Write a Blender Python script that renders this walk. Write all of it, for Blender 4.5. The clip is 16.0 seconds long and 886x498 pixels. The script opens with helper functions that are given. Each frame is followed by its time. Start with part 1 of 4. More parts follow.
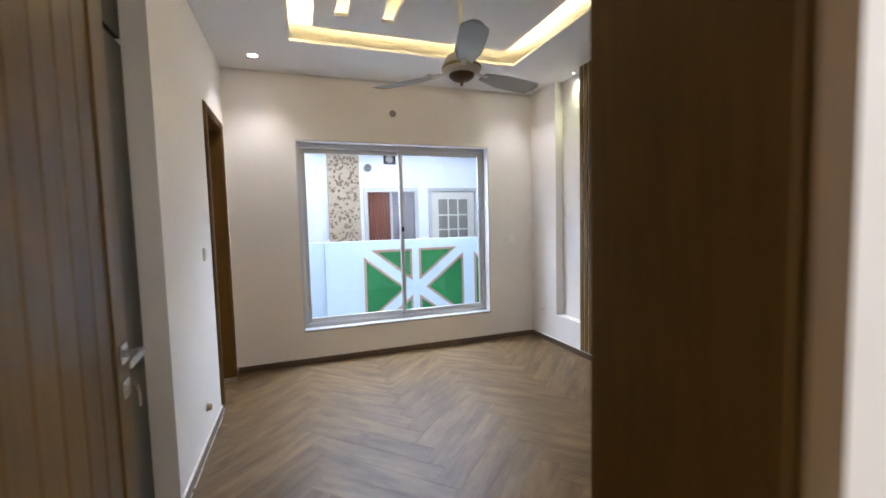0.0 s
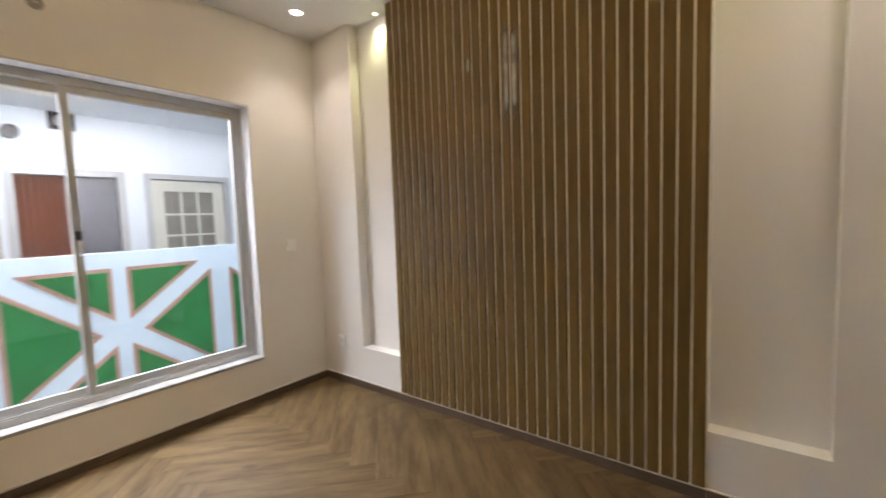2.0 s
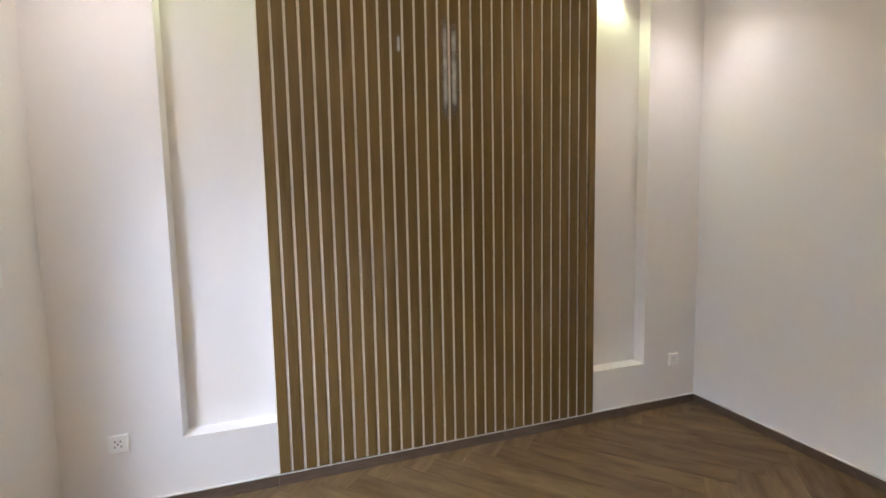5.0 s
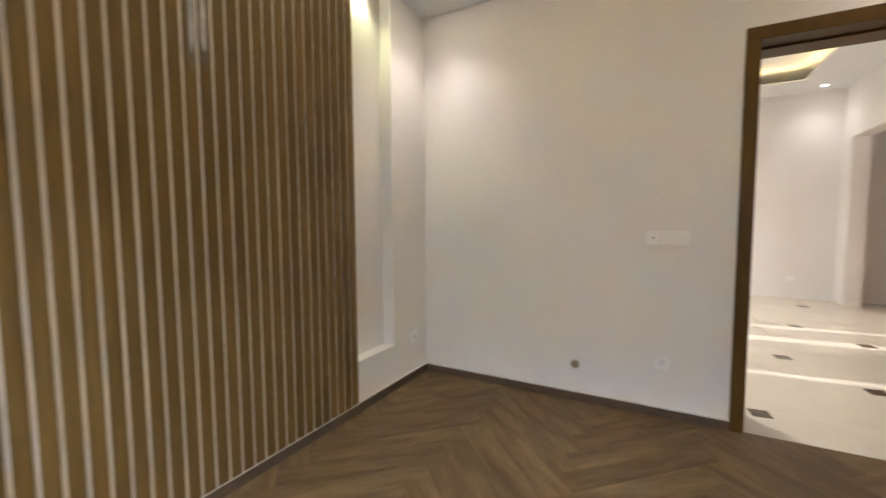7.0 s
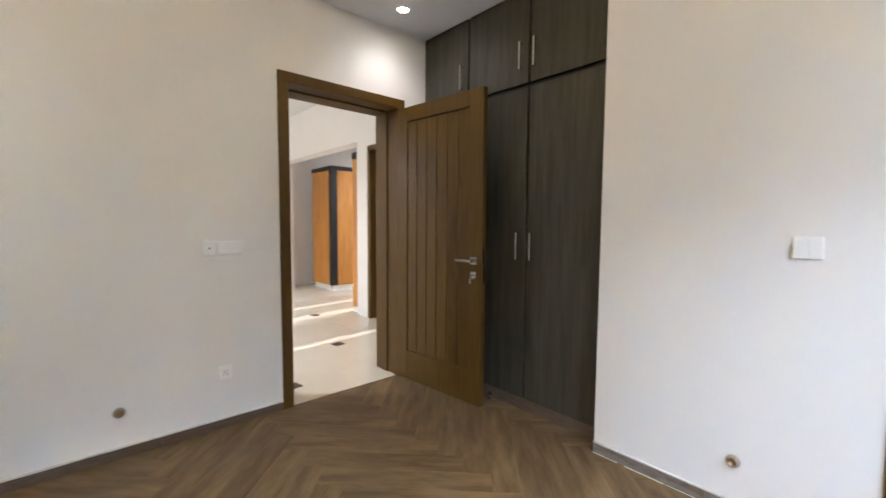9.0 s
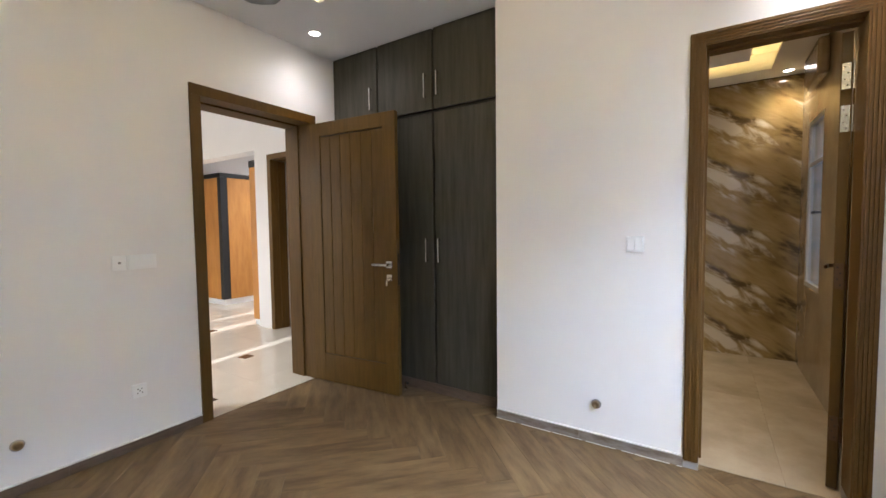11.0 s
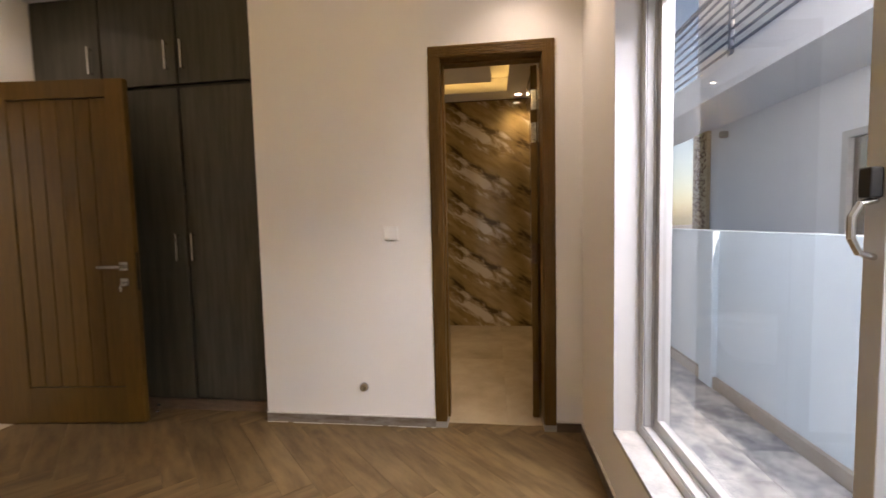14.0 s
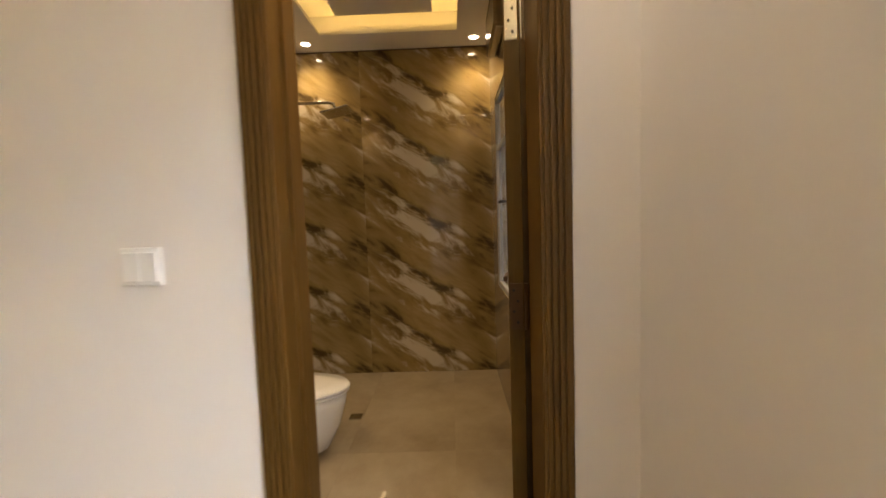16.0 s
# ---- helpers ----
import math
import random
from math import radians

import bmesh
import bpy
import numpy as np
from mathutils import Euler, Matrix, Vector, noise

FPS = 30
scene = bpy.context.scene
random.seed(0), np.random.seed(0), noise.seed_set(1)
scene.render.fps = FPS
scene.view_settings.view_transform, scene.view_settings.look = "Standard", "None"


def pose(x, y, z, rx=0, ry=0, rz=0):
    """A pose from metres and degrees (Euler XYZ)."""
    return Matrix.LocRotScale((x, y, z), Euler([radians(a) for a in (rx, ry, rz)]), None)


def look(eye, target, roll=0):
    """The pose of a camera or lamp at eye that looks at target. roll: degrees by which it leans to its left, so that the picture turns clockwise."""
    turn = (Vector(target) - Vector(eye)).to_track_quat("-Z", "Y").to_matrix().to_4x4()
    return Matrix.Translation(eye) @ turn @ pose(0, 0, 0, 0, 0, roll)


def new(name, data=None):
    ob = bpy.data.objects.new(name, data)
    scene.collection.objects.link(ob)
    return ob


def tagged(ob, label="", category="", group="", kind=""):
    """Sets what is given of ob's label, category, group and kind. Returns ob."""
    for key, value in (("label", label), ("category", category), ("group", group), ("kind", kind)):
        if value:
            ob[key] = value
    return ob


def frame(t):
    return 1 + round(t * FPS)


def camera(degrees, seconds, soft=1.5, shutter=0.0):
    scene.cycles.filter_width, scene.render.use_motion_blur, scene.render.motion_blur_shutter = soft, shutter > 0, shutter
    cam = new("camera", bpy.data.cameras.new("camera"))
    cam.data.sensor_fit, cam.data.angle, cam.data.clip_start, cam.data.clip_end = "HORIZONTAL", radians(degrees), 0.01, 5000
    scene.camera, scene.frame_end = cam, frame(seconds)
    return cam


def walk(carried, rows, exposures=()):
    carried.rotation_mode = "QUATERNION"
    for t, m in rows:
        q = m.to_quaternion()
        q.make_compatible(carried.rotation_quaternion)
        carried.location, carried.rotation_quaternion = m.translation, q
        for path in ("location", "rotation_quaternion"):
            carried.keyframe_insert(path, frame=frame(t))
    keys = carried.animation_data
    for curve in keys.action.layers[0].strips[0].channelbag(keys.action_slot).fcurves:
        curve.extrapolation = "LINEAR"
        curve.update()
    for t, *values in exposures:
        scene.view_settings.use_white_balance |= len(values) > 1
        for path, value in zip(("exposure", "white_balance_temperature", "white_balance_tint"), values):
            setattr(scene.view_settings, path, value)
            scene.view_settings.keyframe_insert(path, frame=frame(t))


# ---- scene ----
cam = camera(94.8, 16.0, soft=1.5, shutter=0.4)
PATH = [
    (0, (-0.111, 0.05, 1.358), (0.554, 1.931, 1.225), -1.5),
    (0.5, (-0.05, 0.472, 1.351), (0.697, 2.324, 1.229), -1.7),
    (1, (0.074, 0.792, 1.313), (0.995, 2.563, 1.198), -1.7),
    (1.5, (0.218, 1.043, 1.28), (1.466, 2.602, 1.175), -1.7),
    (2, (0.375, 1.299, 1.316), (1.956, 2.513, 1.166), -2.0),
    (2.5, (0.419, 1.591, 1.295), (2.267, 2.338, 1.13), -1.6),
    (3, (0.385, 1.963, 1.33), (2.355, 2.271, 1.178), -0.7),
    (3.5, (0.305, 2.291, 1.374), (2.299, 2.269, 1.22), -0.6),
    (6, (0.503, 3.44, 1.287), (2.16, 2.331, 1.14), -0.7),
    (6.5, (0.648, 3.486, 1.262), (2.021, 2.038, 1.123), -0.3),
    (7, (0.76, 3.402, 1.226), (1.725, 1.656, 1.085), -0.3),
    (7.5, (1.003, 3.326, 1.255), (1.376, 1.366, 1.12), 0.1),
    (8, (1.178, 3.405, 1.303), (0.907, 1.429, 1.152), 0.3),
    (8.5, (1.265, 3.394, 1.259), (0.357, 1.618, 1.117), 0.4),
    (9, (1.408, 3.323, 1.278), (0.079, 1.835, 1.145), 0.4),
    (9.5, (1.559, 3.255, 1.289), (-0.005, 2.014, 1.166), 0.1),
    (10, (1.676, 3.256, 1.288), (0.021, 2.14, 1.177), -0.5),
    (10.2, (1.686, 3.289, 1.295), (0.018, 2.191, 1.189), -0.5),
    (12.3, (1.916, 3.494, 1.281), (0.237, 2.412, 1.18), -0.9),
    (12.5, (1.89, 3.492, 1.289), (0.187, 2.447, 1.185), -1.3),
    (13, (1.826, 3.618, 1.27), (0.008, 2.789, 1.165), -1.4),
    (13.5, (1.773, 3.678, 1.265), (-0.158, 3.171, 1.147), -1.4),
    (14, (1.69, 3.691, 1.24), (-0.291, 3.45, 1.113), -1.3),
    (14.5, (1.453, 3.703, 1.236), (-0.539, 3.597, 1.093), -1.3),
    (15, (1.092, 3.72, 1.259), (-0.901, 3.643, 1.109), -1.7),
    (15.5, (0.677, 3.746, 1.298), (-1.316, 3.683, 1.139), -1.7),
    (16, (0.203, 3.786, 1.269), (-1.792, 3.741, 1.128), -1.9),
]
EXPOSURES = [(0.0, 1.44, 5800, 12), (0.5, 1.42, 5850, 14), (1.5, 1.3, 5750, 12), (2.0, 1.35, 6900, 14), (3.0, 1.55, 6550, 13),
             (6.0, 1.66, 5900, 16), (7.0, 1.65, 6300, 12), (8.0, 1.86, 6000, 12), (8.5, 1.8, 5800, 11), (9.0, 1.88, 5800, 11), (10.0, 1.82, 5600, 13),
             (12.5, 1.88, 5900, 10), (13.5, 1.3, 6100, 10), (14.0, 1.2, 7450, 20), (14.5, 1.22, 8650, 25), (15.0, 1.19, 9750, 27),
             (15.5, 1.14, 9700, 24), (16.0, 1.46, 7750, 15)]
walk(cam, [(t, look(eye, target, roll)) for t, eye, target, roll in PATH], EXPOSURES)

# ---- light ----
SUN_TO = Vector((0.92, 0.092, 0.375)).normalized()   # the way to the sun
world = bpy.data.worlds.new("sky")
scene.world = world
world.use_nodes = True
wn, wl = world.node_tree.nodes, world.node_tree.links
sky = wn.new("ShaderNodeTexSky")
sky.sky_type, sky.sun_disc = "NISHITA", False
sky.sun_elevation = math.asin(SUN_TO.z)
sky.sun_rotation = math.atan2(SUN_TO.x, SUN_TO.y)
wl.new(sky.outputs[0], wn["Background"].inputs[0])
wn["Background"].inputs[1].default_value = 0.057
sun = new("sun", bpy.data.lights.new("sun", "SUN"))
sun.data.energy, sun.data.angle, sun.data.color = 2.35, radians(0.5), (1.0, 0.95, 0.87)
sun.matrix_world = look((6, 3, 9), Vector((6, 3, 9)) - SUN_TO)
WARM, COVE, DEEP = (1.0, 0.90, 0.81), (1.0, 0.71, 0.29), (1.0, 0.63, 0.18)


def spot(name, x, y, z, watts, color=WARM, angle=120, size=0.04, blend=0.7):
    """A lamp in a recessed fitting, shining straight down."""
    ob = new(name, bpy.data.lights.new(name, "SPOT"))
    ob.data.energy, ob.data.color = watts, color
    ob.data.spot_size, ob.data.spot_blend, ob.data.shadow_soft_size = radians(angle), blend, size
    ob.location = (x, y, z)


def strip_light(name, a, b, watts, color, up, width=0.03, spread=180):
    """A straight run of cove light, or the broad sky fill, from a to b that shines along up."""
    a, b = Vector(a), Vector(b)
    ob = new(name, bpy.data.lights.new(name, "AREA"))
    ob.data.shape, ob.data.size, ob.data.size_y = "RECTANGLE", (b - a).length, width
    ob.data.energy, ob.data.color, ob.data.spread = watts, color, radians(spread)
    zx = -Vector(up).normalized()
    xx = (b - a).normalized()
    yx = zx.cross(xx)
    m = Matrix((xx, yx, zx)).transposed().to_4x4()
    m.translation = (a + b) / 2
    ob.matrix_world = m


# ---- plan ----
X0, X1, Y0, Y1, H = -0.70, 2.468, 0.60, 4.20, 2.78     # the bedroom
WIN = (-0.102, 1.918, 0.312, 2.174)                       # window opening: x0, x1, z0, z1
DOOR = (-0.59, 0.42, 2.25)                              # entrance frame outside: x0, x1, top
BATH = (3.335, 4.05, 2.25)                              # bathroom frame outside: y0, y1, top
WARD = (0.60, 2.245)                                    # wardrobe: y0, y1
SLAT = (1.452, 3.325)
NICHE = (1.043, 3.731, 0.325)                           # outer edges and foot of the two niches
TRAY = (-0.11, 1.84, 1.25, 3.48)
FAN = (0.865, 2.39)
BX0, BX1, BY0, BY1, BH = -3.16, -0.82, 2.57, 4.13, 2.65  # the bathroom
HX0, HX1, HY0, HY1, HH = -1.42, 3.2, -4.62, 0.31, 3.08   # the hall
PY, PZ = 5.45, 1.13                                      # boundary wall face and top
NY = 7.0                                                 # neighbour's wall face

# added area lamp, kept out of view, in place of sky light through the window
strip_light("sky_fill_over_window", (-0.35, 4.85, 2.77), (2.30, 4.85, 2.77), 71, (0.80, 0.88, 1.0), (0, -0.8, -0.6), 0.9, 140)
spot("downlight_lamp", -0.40, 3.85, H - 0.03, 13, WARM, 106, 0.06, 1.0)
spot("downlight_lamp", 2.13, 3.86, H - 0.03, 9, WARM, 106, 0.06, 1.0)
spot("downlight_lamp", -0.37, 0.89, H - 0.03, 4.8, WARM, 145, 0.06, 1.0)
spot("downlight_lamp", 2.17, 0.92, H - 0.03, 8, WARM, 106, 0.06, 1.0)
spot("niche_lamp", X1 + 0.035, 3.47, H - 0.02, 3.6, (0.95, 1.0, 0.55), 100, 0.015)
spot("niche_lamp", X1 + 0.035, 1.27, H - 0.02, 3.6, (0.95, 1.0, 0.55), 100, 0.015)
tx0, tx1, ty0, ty1 = TRAY
strip_light("cove_light", (tx0, ty1 + 0.06, H + 0.05), (tx1, ty1 + 0.06, H + 0.05), 4.4, COVE, (0, -0.6, 1))
strip_light("cove_light", (tx0, ty0 - 0.06, H + 0.05), (tx1, ty0 - 0.06, H + 0.05), 4.4, COVE, (0, 0.6, 1))
strip_light("cove_light", (tx0 - 0.06, ty0, H + 0.05), (tx0 - 0.06, ty1, H + 0.05), 4.9, COVE, (0.6, 0, 1))
strip_light("cove_light", (tx1 + 0.06, ty0, H + 0.05), (tx1 + 0.06, ty1, H + 0.05), 4.9, COVE, (-0.6, 0, 1))
for by in (2.71, 4.00):
    spot("bath_lamp", -3.00, by, BH - 0.03, 8, (1.0, 0.79, 0.50), 125, 0.05, 1.0)
for by in (2.71, 4.00):
    spot("bath_lamp", -0.99, by, BH - 0.03, 21, (1.0, 0.79, 0.50), 140, 0.05, 1.0)
BTRAY = (-2.87, -1.2, 2.86, 3.87)
strip_light("bath_cove", (BTRAY[0] - 0.05, BTRAY[2], BH + 0.05), (BTRAY[0] - 0.05, BTRAY[3], BH + 0.05), 0.38, DEEP, (0.6, 0, 1))
strip_light("bath_cove", (BTRAY[0], BTRAY[3] + 0.05, BH + 0.05), (BTRAY[1], BTRAY[3] + 0.05, BH + 0.05), 0.38, DEEP, (0, -0.6, 1))
strip_light("bath_cove", (BTRAY[0], BTRAY[2] - 0.05, BH + 0.05), (BTRAY[1], BTRAY[2] - 0.05, BH + 0.05), 0.38, DEEP, (0, 0.6, 1))
spot("hall_lamp", -1.10, -4.30, HH - 0.03, 5, (1.0, 0.96, 0.90), 120, 0.06, 1.0)
# the next two are unseen, added to bring up the hall
spot("hall_lamp", 1.20, -0.50, HH - 0.03, 45, (1.0, 0.965, 0.91), 150)
spot("hall_lamp", 2.60, -3.20, HH - 0.03, 78, (1.0, 0.965, 0.91), 160)
# added lamp that brightens the kitchen; no source is known there
spot("kitchen_fill", -3.30, -2.40, 2.87, 55, (1.0, 0.95, 0.90), 150)
strip_light("hall_cove", (-0.75, -3.9, HH + 0.05), (2.2, -3.9, HH + 0.05), 2.0, COVE, (0, 0.6, 1))
strip_light("hall_cove", (-0.86, -3.8, HH + 0.05), (-0.86, -0.8, HH + 0.05), 1.8, COVE, (0.6, 0, 1))


# ---- materials ----
def material(name, color, rough=0.6, metal=0.0, second=None, scale=6.0, amount=0.5, bump=0.0, bump_scale=60.0,
             stretch=(1, 1, 1), spread=0.0, spec=0.4, coat=0.0, rough_var=0.0):
    """A Principled material: two colours mixed by noise at two scales, fine relief, and an own tone for each piece."""
    m = bpy.data.materials.new(name)
    m.use_nodes = True
    nt = m.node_tree
    n, l = nt.nodes, nt.links
    b = n["Principled BSDF"]
    b.inputs["Roughness"].default_value, b.inputs["Metallic"].default_value = rough, metal
    b.inputs["Specular IOR Level"].default_value = spec
    b.inputs["Coat Weight"].default_value = coat
    b.inputs["Coat Roughness"].default_value = 0.12
    b.inputs["Base Color"].default_value = (*color, 1)
    co = n.new("ShaderNodeTexCoord")
    info = n.new("ShaderNodeObjectInfo")
    off = n.new("ShaderNodeVectorMath")
    off.operation = "MULTIPLY_ADD"
    comb = n.new("ShaderNodeCombineXYZ")
    for k in range(3):
        l.new(info.outputs["Random"], comb.inputs[k])
    l.new(comb.outputs[0], off.inputs[0])
    off.inputs[1].default_value = (7.3, 5.1, 3.7) if spread else (0, 0, 0)
    mp = n.new("ShaderNodeMapping")
    mp.inputs["Scale"].default_value = stretch
    l.new(co.outputs["Object"], mp.inputs[0])
    l.new(mp.outputs[0], off.inputs[2])
    last = None
    if second:
        big = n.new("ShaderNodeTexNoise")
        big.inputs["Scale"].default_value, big.inputs["Detail"].default_value = scale, 6
        big.inputs["Roughness"].default_value = 0.65
        l.new(off.outputs[0], big.inputs["Vector"])
        ramp = n.new("ShaderNodeMapRange")
        ramp.inputs[1].default_value, ramp.inputs[2].default_value = 0.5 - 0.25 / max(amount, 0.05) * 0.5, 0.5 + 0.25 / max(amount, 0.05) * 0.5
        l.new(big.outputs[0], ramp.inputs[0])
        mix = n.new("ShaderNodeMix")
        mix.data_type = "RGBA"
        l.new(ramp.outputs[0], mix.inputs[0])
        mix.inputs[6].default_value, mix.inputs[7].default_value = (*color, 1), (*second, 1)
        last = mix.outputs[2]
        l.new(last, b.inputs["Base Color"])
    if spread:
        hsv = n.new("ShaderNodeHueSaturation")
        mr = n.new("ShaderNodeMapRange")
        mr.inputs[3].default_value, mr.inputs[4].default_value = 1 - spread, 1 + spread
        l.new(info.outputs["Random"], mr.inputs[0])
        l.new(mr.outputs[0], hsv.inputs["Value"])
        if last:
            l.new(last, hsv.inputs["Color"])
        else:
            hsv.inputs["Color"].default_value = (*color, 1)
        l.new(hsv.outputs[0], b.inputs["Base Color"])
    if bump or rough_var:
        fine = n.new("ShaderNodeTexNoise")
        fine.inputs["Scale"].default_value, fine.inputs["Detail"].default_value = bump_scale, 4
        l.new(off.outputs[0], fine.inputs["Vector"])
        if bump:
            bp = n.new("ShaderNodeBump")
            bp.inputs["Strength"].default_value, bp.inputs["Distance"].default_value = bump, 0.003
            l.new(fine.outputs[0], bp.inputs["Height"])
            l.new(bp.outputs[0], b.inputs["Normal"])
        if rough_var:
            rr = n.new("ShaderNodeMapRange")
            rr.inputs[3].default_value, rr.inputs[4].default_value = rough - rough_var, rough + rough_var
            l.new(fine.outputs[0], rr.inputs[0])
            l.new(rr.outputs[0], b.inputs["Roughness"])
    return m


def glow(name, color, strength):
    m = bpy.data.materials.new(name)
    m.use_nodes = True
    b = m.node_tree.nodes["Principled BSDF"]
    b.inputs["Base Color"].default_value = (*color, 1)
    b.inputs["Emission Color"].default_value = (*color, 1)
    b.inputs["Emission Strength"].default_value = strength
    return m


def glass(name, color=(1, 1, 1), rough=0.0):
    m = bpy.data.materials.new(name)
    m.use_nodes = True
    b = m.node_tree.nodes["Principled BSDF"]
    b.inputs["Base Color"].default_value = (*color, 1)
    b.inputs["Transmission Weight"].default_value = 1.0
    b.inputs["Roughness"].default_value = rough
    b.inputs["IOR"].default_value = 1.35
    return m


M_WALL = material("cream wall paint", (0.84, 0.815, 0.79), 0.75, second=(0.81, 0.785, 0.76), scale=1.3, bump=0.08, bump_scale=90, spec=0.3)
M_CEIL = material("white ceiling paint", (0.82, 0.82, 0.82), 0.8, second=(0.79, 0.79, 0.79), scale=1.5, bump=0.05, bump_scale=80, spec=0.3)
M_PLANK = material("brown wood-look plank tile", (0.192, 0.128, 0.063), 0.46, second=(0.078, 0.049, 0.022), scale=2.6, amount=0.75,
                   stretch=(0.9, 4.2, 1), spread=0.13, bump=0.10, bump_scale=50, spec=0.28, rough_var=0.10)
pn, plk = M_PLANK.node_tree.nodes, M_PLANK.node_tree.links
p_bsdf = pn["Principled BSDF"]
p_from = p_bsdf.inputs["Base Color"].links[0].from_socket
p_off = [q for q in pn if q.bl_idname == "ShaderNodeVectorMath"][0]
p_map = pn.new("ShaderNodeMapping")
p_map.inputs["Scale"].default_value = (2.4, 0.9, 1.0)
plk.new(p_off.outputs[0], p_map.inputs[0])
knot = pn.new("ShaderNodeTexVoronoi")
knot.inputs["Scale"].default_value = 1.35
plk.new(p_map.outputs[0], knot.inputs["Vector"])
k_ramp = pn.new("ShaderNodeMapRange")
k_ramp.inputs[1].default_value, k_ramp.inputs[2].default_value = 0.03, 0.16
k_ramp.inputs[3].default_value, k_ramp.inputs[4].default_value = 0.75, 0.0
plk.new(knot.outputs["Distance"], k_ramp.inputs[0])
k_mix = pn.new("ShaderNodeMix")
k_mix.data_type = "RGBA"
k_mix.inputs[7].default_value = (0.055, 0.035, 0.022, 1)
plk.new(k_ramp.outputs[0], k_mix.inputs[0])
plk.new(p_from, k_mix.inputs[6])
plk.new(k_mix.outputs[2], p_bsdf.inputs["Base Color"])
M_GROUT = material("brown grout", (0.125, 0.088, 0.055), 0.9, second=(0.09, 0.065, 0.04), scale=40)
M_SKIRT = material("brown skirting tile", (0.15, 0.105, 0.075), 0.45, second=(0.085, 0.06, 0.042), scale=6, stretch=(2, 2, 9), spread=0.08)
M_SKIRT_WORN = material("brown skirting tile smeared with wall paint", (0.13, 0.092, 0.066), 0.5, second=(0.26, 0.235, 0.20), scale=9, amount=0.8, stretch=(1, 1, 3), spread=0.08)
M_CAULK = material("white caulk", (0.72, 0.70, 0.66), 0.7, second=(0.5, 0.47, 0.43), scale=30)
M_DOOR = material("brown stained door wood", (0.124, 0.068, 0.012), 0.45, second=(0.076, 0.041, 0.007), scale=5, amount=0.5,
                  stretch=(9, 9, 0.8), bump=0.12, bump_scale=40, spread=0.07, coat=0.14, spec=0.22)
M_FRAME = material("dark brown frame wood", (0.150, 0.080, 0.018), 0.45, second=(0.092, 0.047, 0.011), scale=5, amount=0.45,
                   stretch=(9, 9, 0.9), bump=0.12, bump_scale=40, spec=0.25)
M_JAMB = material("dark stained jamb wood", (0.120, 0.063, 0.011), 0.45, second=(0.074, 0.038, 0.007), scale=5, amount=0.45,
                  stretch=(9, 9, 0.9), bump=0.12, bump_scale=40, spec=0.22)
M_SLAT = material("olive brown veneer slat", (0.198, 0.124, 0.040), 0.36, second=(0.122, 0.075, 0.023), scale=4, amount=0.55,
                  stretch=(9, 9, 0.7), spread=0.12, bump=0.06, bump_scale=60, coat=0.08, spec=0.3)
M_BACK = material("cream painted backing board", (0.87, 0.81, 0.74), 0.5, second=(0.80, 0.73, 0.65), scale=8)
M_WARD = material("dark grey laminate with wood grain", (0.076, 0.071, 0.055), 0.42, second=(0.040, 0.037, 0.028), scale=4,
                  amount=0.6, stretch=(6, 6, 0.5), bump=0.05, spread=0.06, spec=0.25)
M_BLACK = material("black edging", (0.012, 0.012, 0.012), 0.5)
M_CHROME = material("brushed steel", (0.62, 0.61, 0.59), 0.25, 1.0, rough_var=0.05)
M_PLASTIC = material("white switch plastic", (0.88, 0.875, 0.86), 0.3)
M_ALU = material("pale grey aluminium", (0.56, 0.56, 0.56), 0.42, 0.25, second=(0.52, 0.52, 0.52), scale=5)
# white paint set greyer to offset the strong fill lamp just outside
M_REVEAL = material("dimmed white reveal paint", (0.64, 0.64, 0.65), 0.65, second=(0.60, 0.60, 0.61), scale=3)
M_SILL = material("white veined marble", (0.55, 0.54, 0.52), 0.3, second=(0.27, 0.27, 0.28), scale=9, amount=0.7)
M_GLASS = glass("clear window glass")
M_BRASS = material("dull brass", (0.42, 0.32, 0.19), 0.38, 0.9, second=(0.36, 0.27, 0.16), scale=20)
M_FAN = material("cream enamel", (0.66, 0.64, 0.56), 0.32, second=(0.60, 0.58, 0.50), scale=6)
M_BRONZE = material("dark bronze", (0.11, 0.065, 0.035), 0.35, 0.7)
M_LENS = glow("lit lamp lens", (1.0, 0.90, 0.74), 14)
M_TILE_HALL = material("polished cream marble tile", (0.69, 0.63, 0.53), 0.06, second=(0.62, 0.555, 0.455), scale=2.2, amount=0.5, spread=0.03)
M_INSET = material("dark brown marble inset", (0.10, 0.062, 0.042), 0.12, second=(0.055, 0.034, 0.024), scale=20)
M_ORANGE = material("orange varnished wood cabinet", (0.56, 0.265, 0.060), 0.35, second=(0.44, 0.185, 0.036), scale=3, stretch=(4, 4, 0.8), amount=0.7, spread=0.05)
M_BTILE = material("beige bathroom tile", (0.40, 0.33, 0.235), 0.06, second=(0.28, 0.22, 0.145), scale=1.7, amount=0.8, spread=0.02)
M_CERAMIC = material("white glazed ceramic", (0.82, 0.81, 0.78), 0.08)
# the blue of sky-lit shade is put into this white paint
M_OUTBLUE = material("white exterior paint tinted by blue shade", (0.63, 0.76, 0.86), 0.8, second=(0.58, 0.71, 0.82), scale=1.2, bump=0.1)
# lighter copy for the facade, making up for weak bounce light under the balcony
M_NEXT = material("white facade paint", (0.82, 0.86, 0.90), 0.8, second=(0.78, 0.82, 0.87), scale=1.2, bump=0.1)
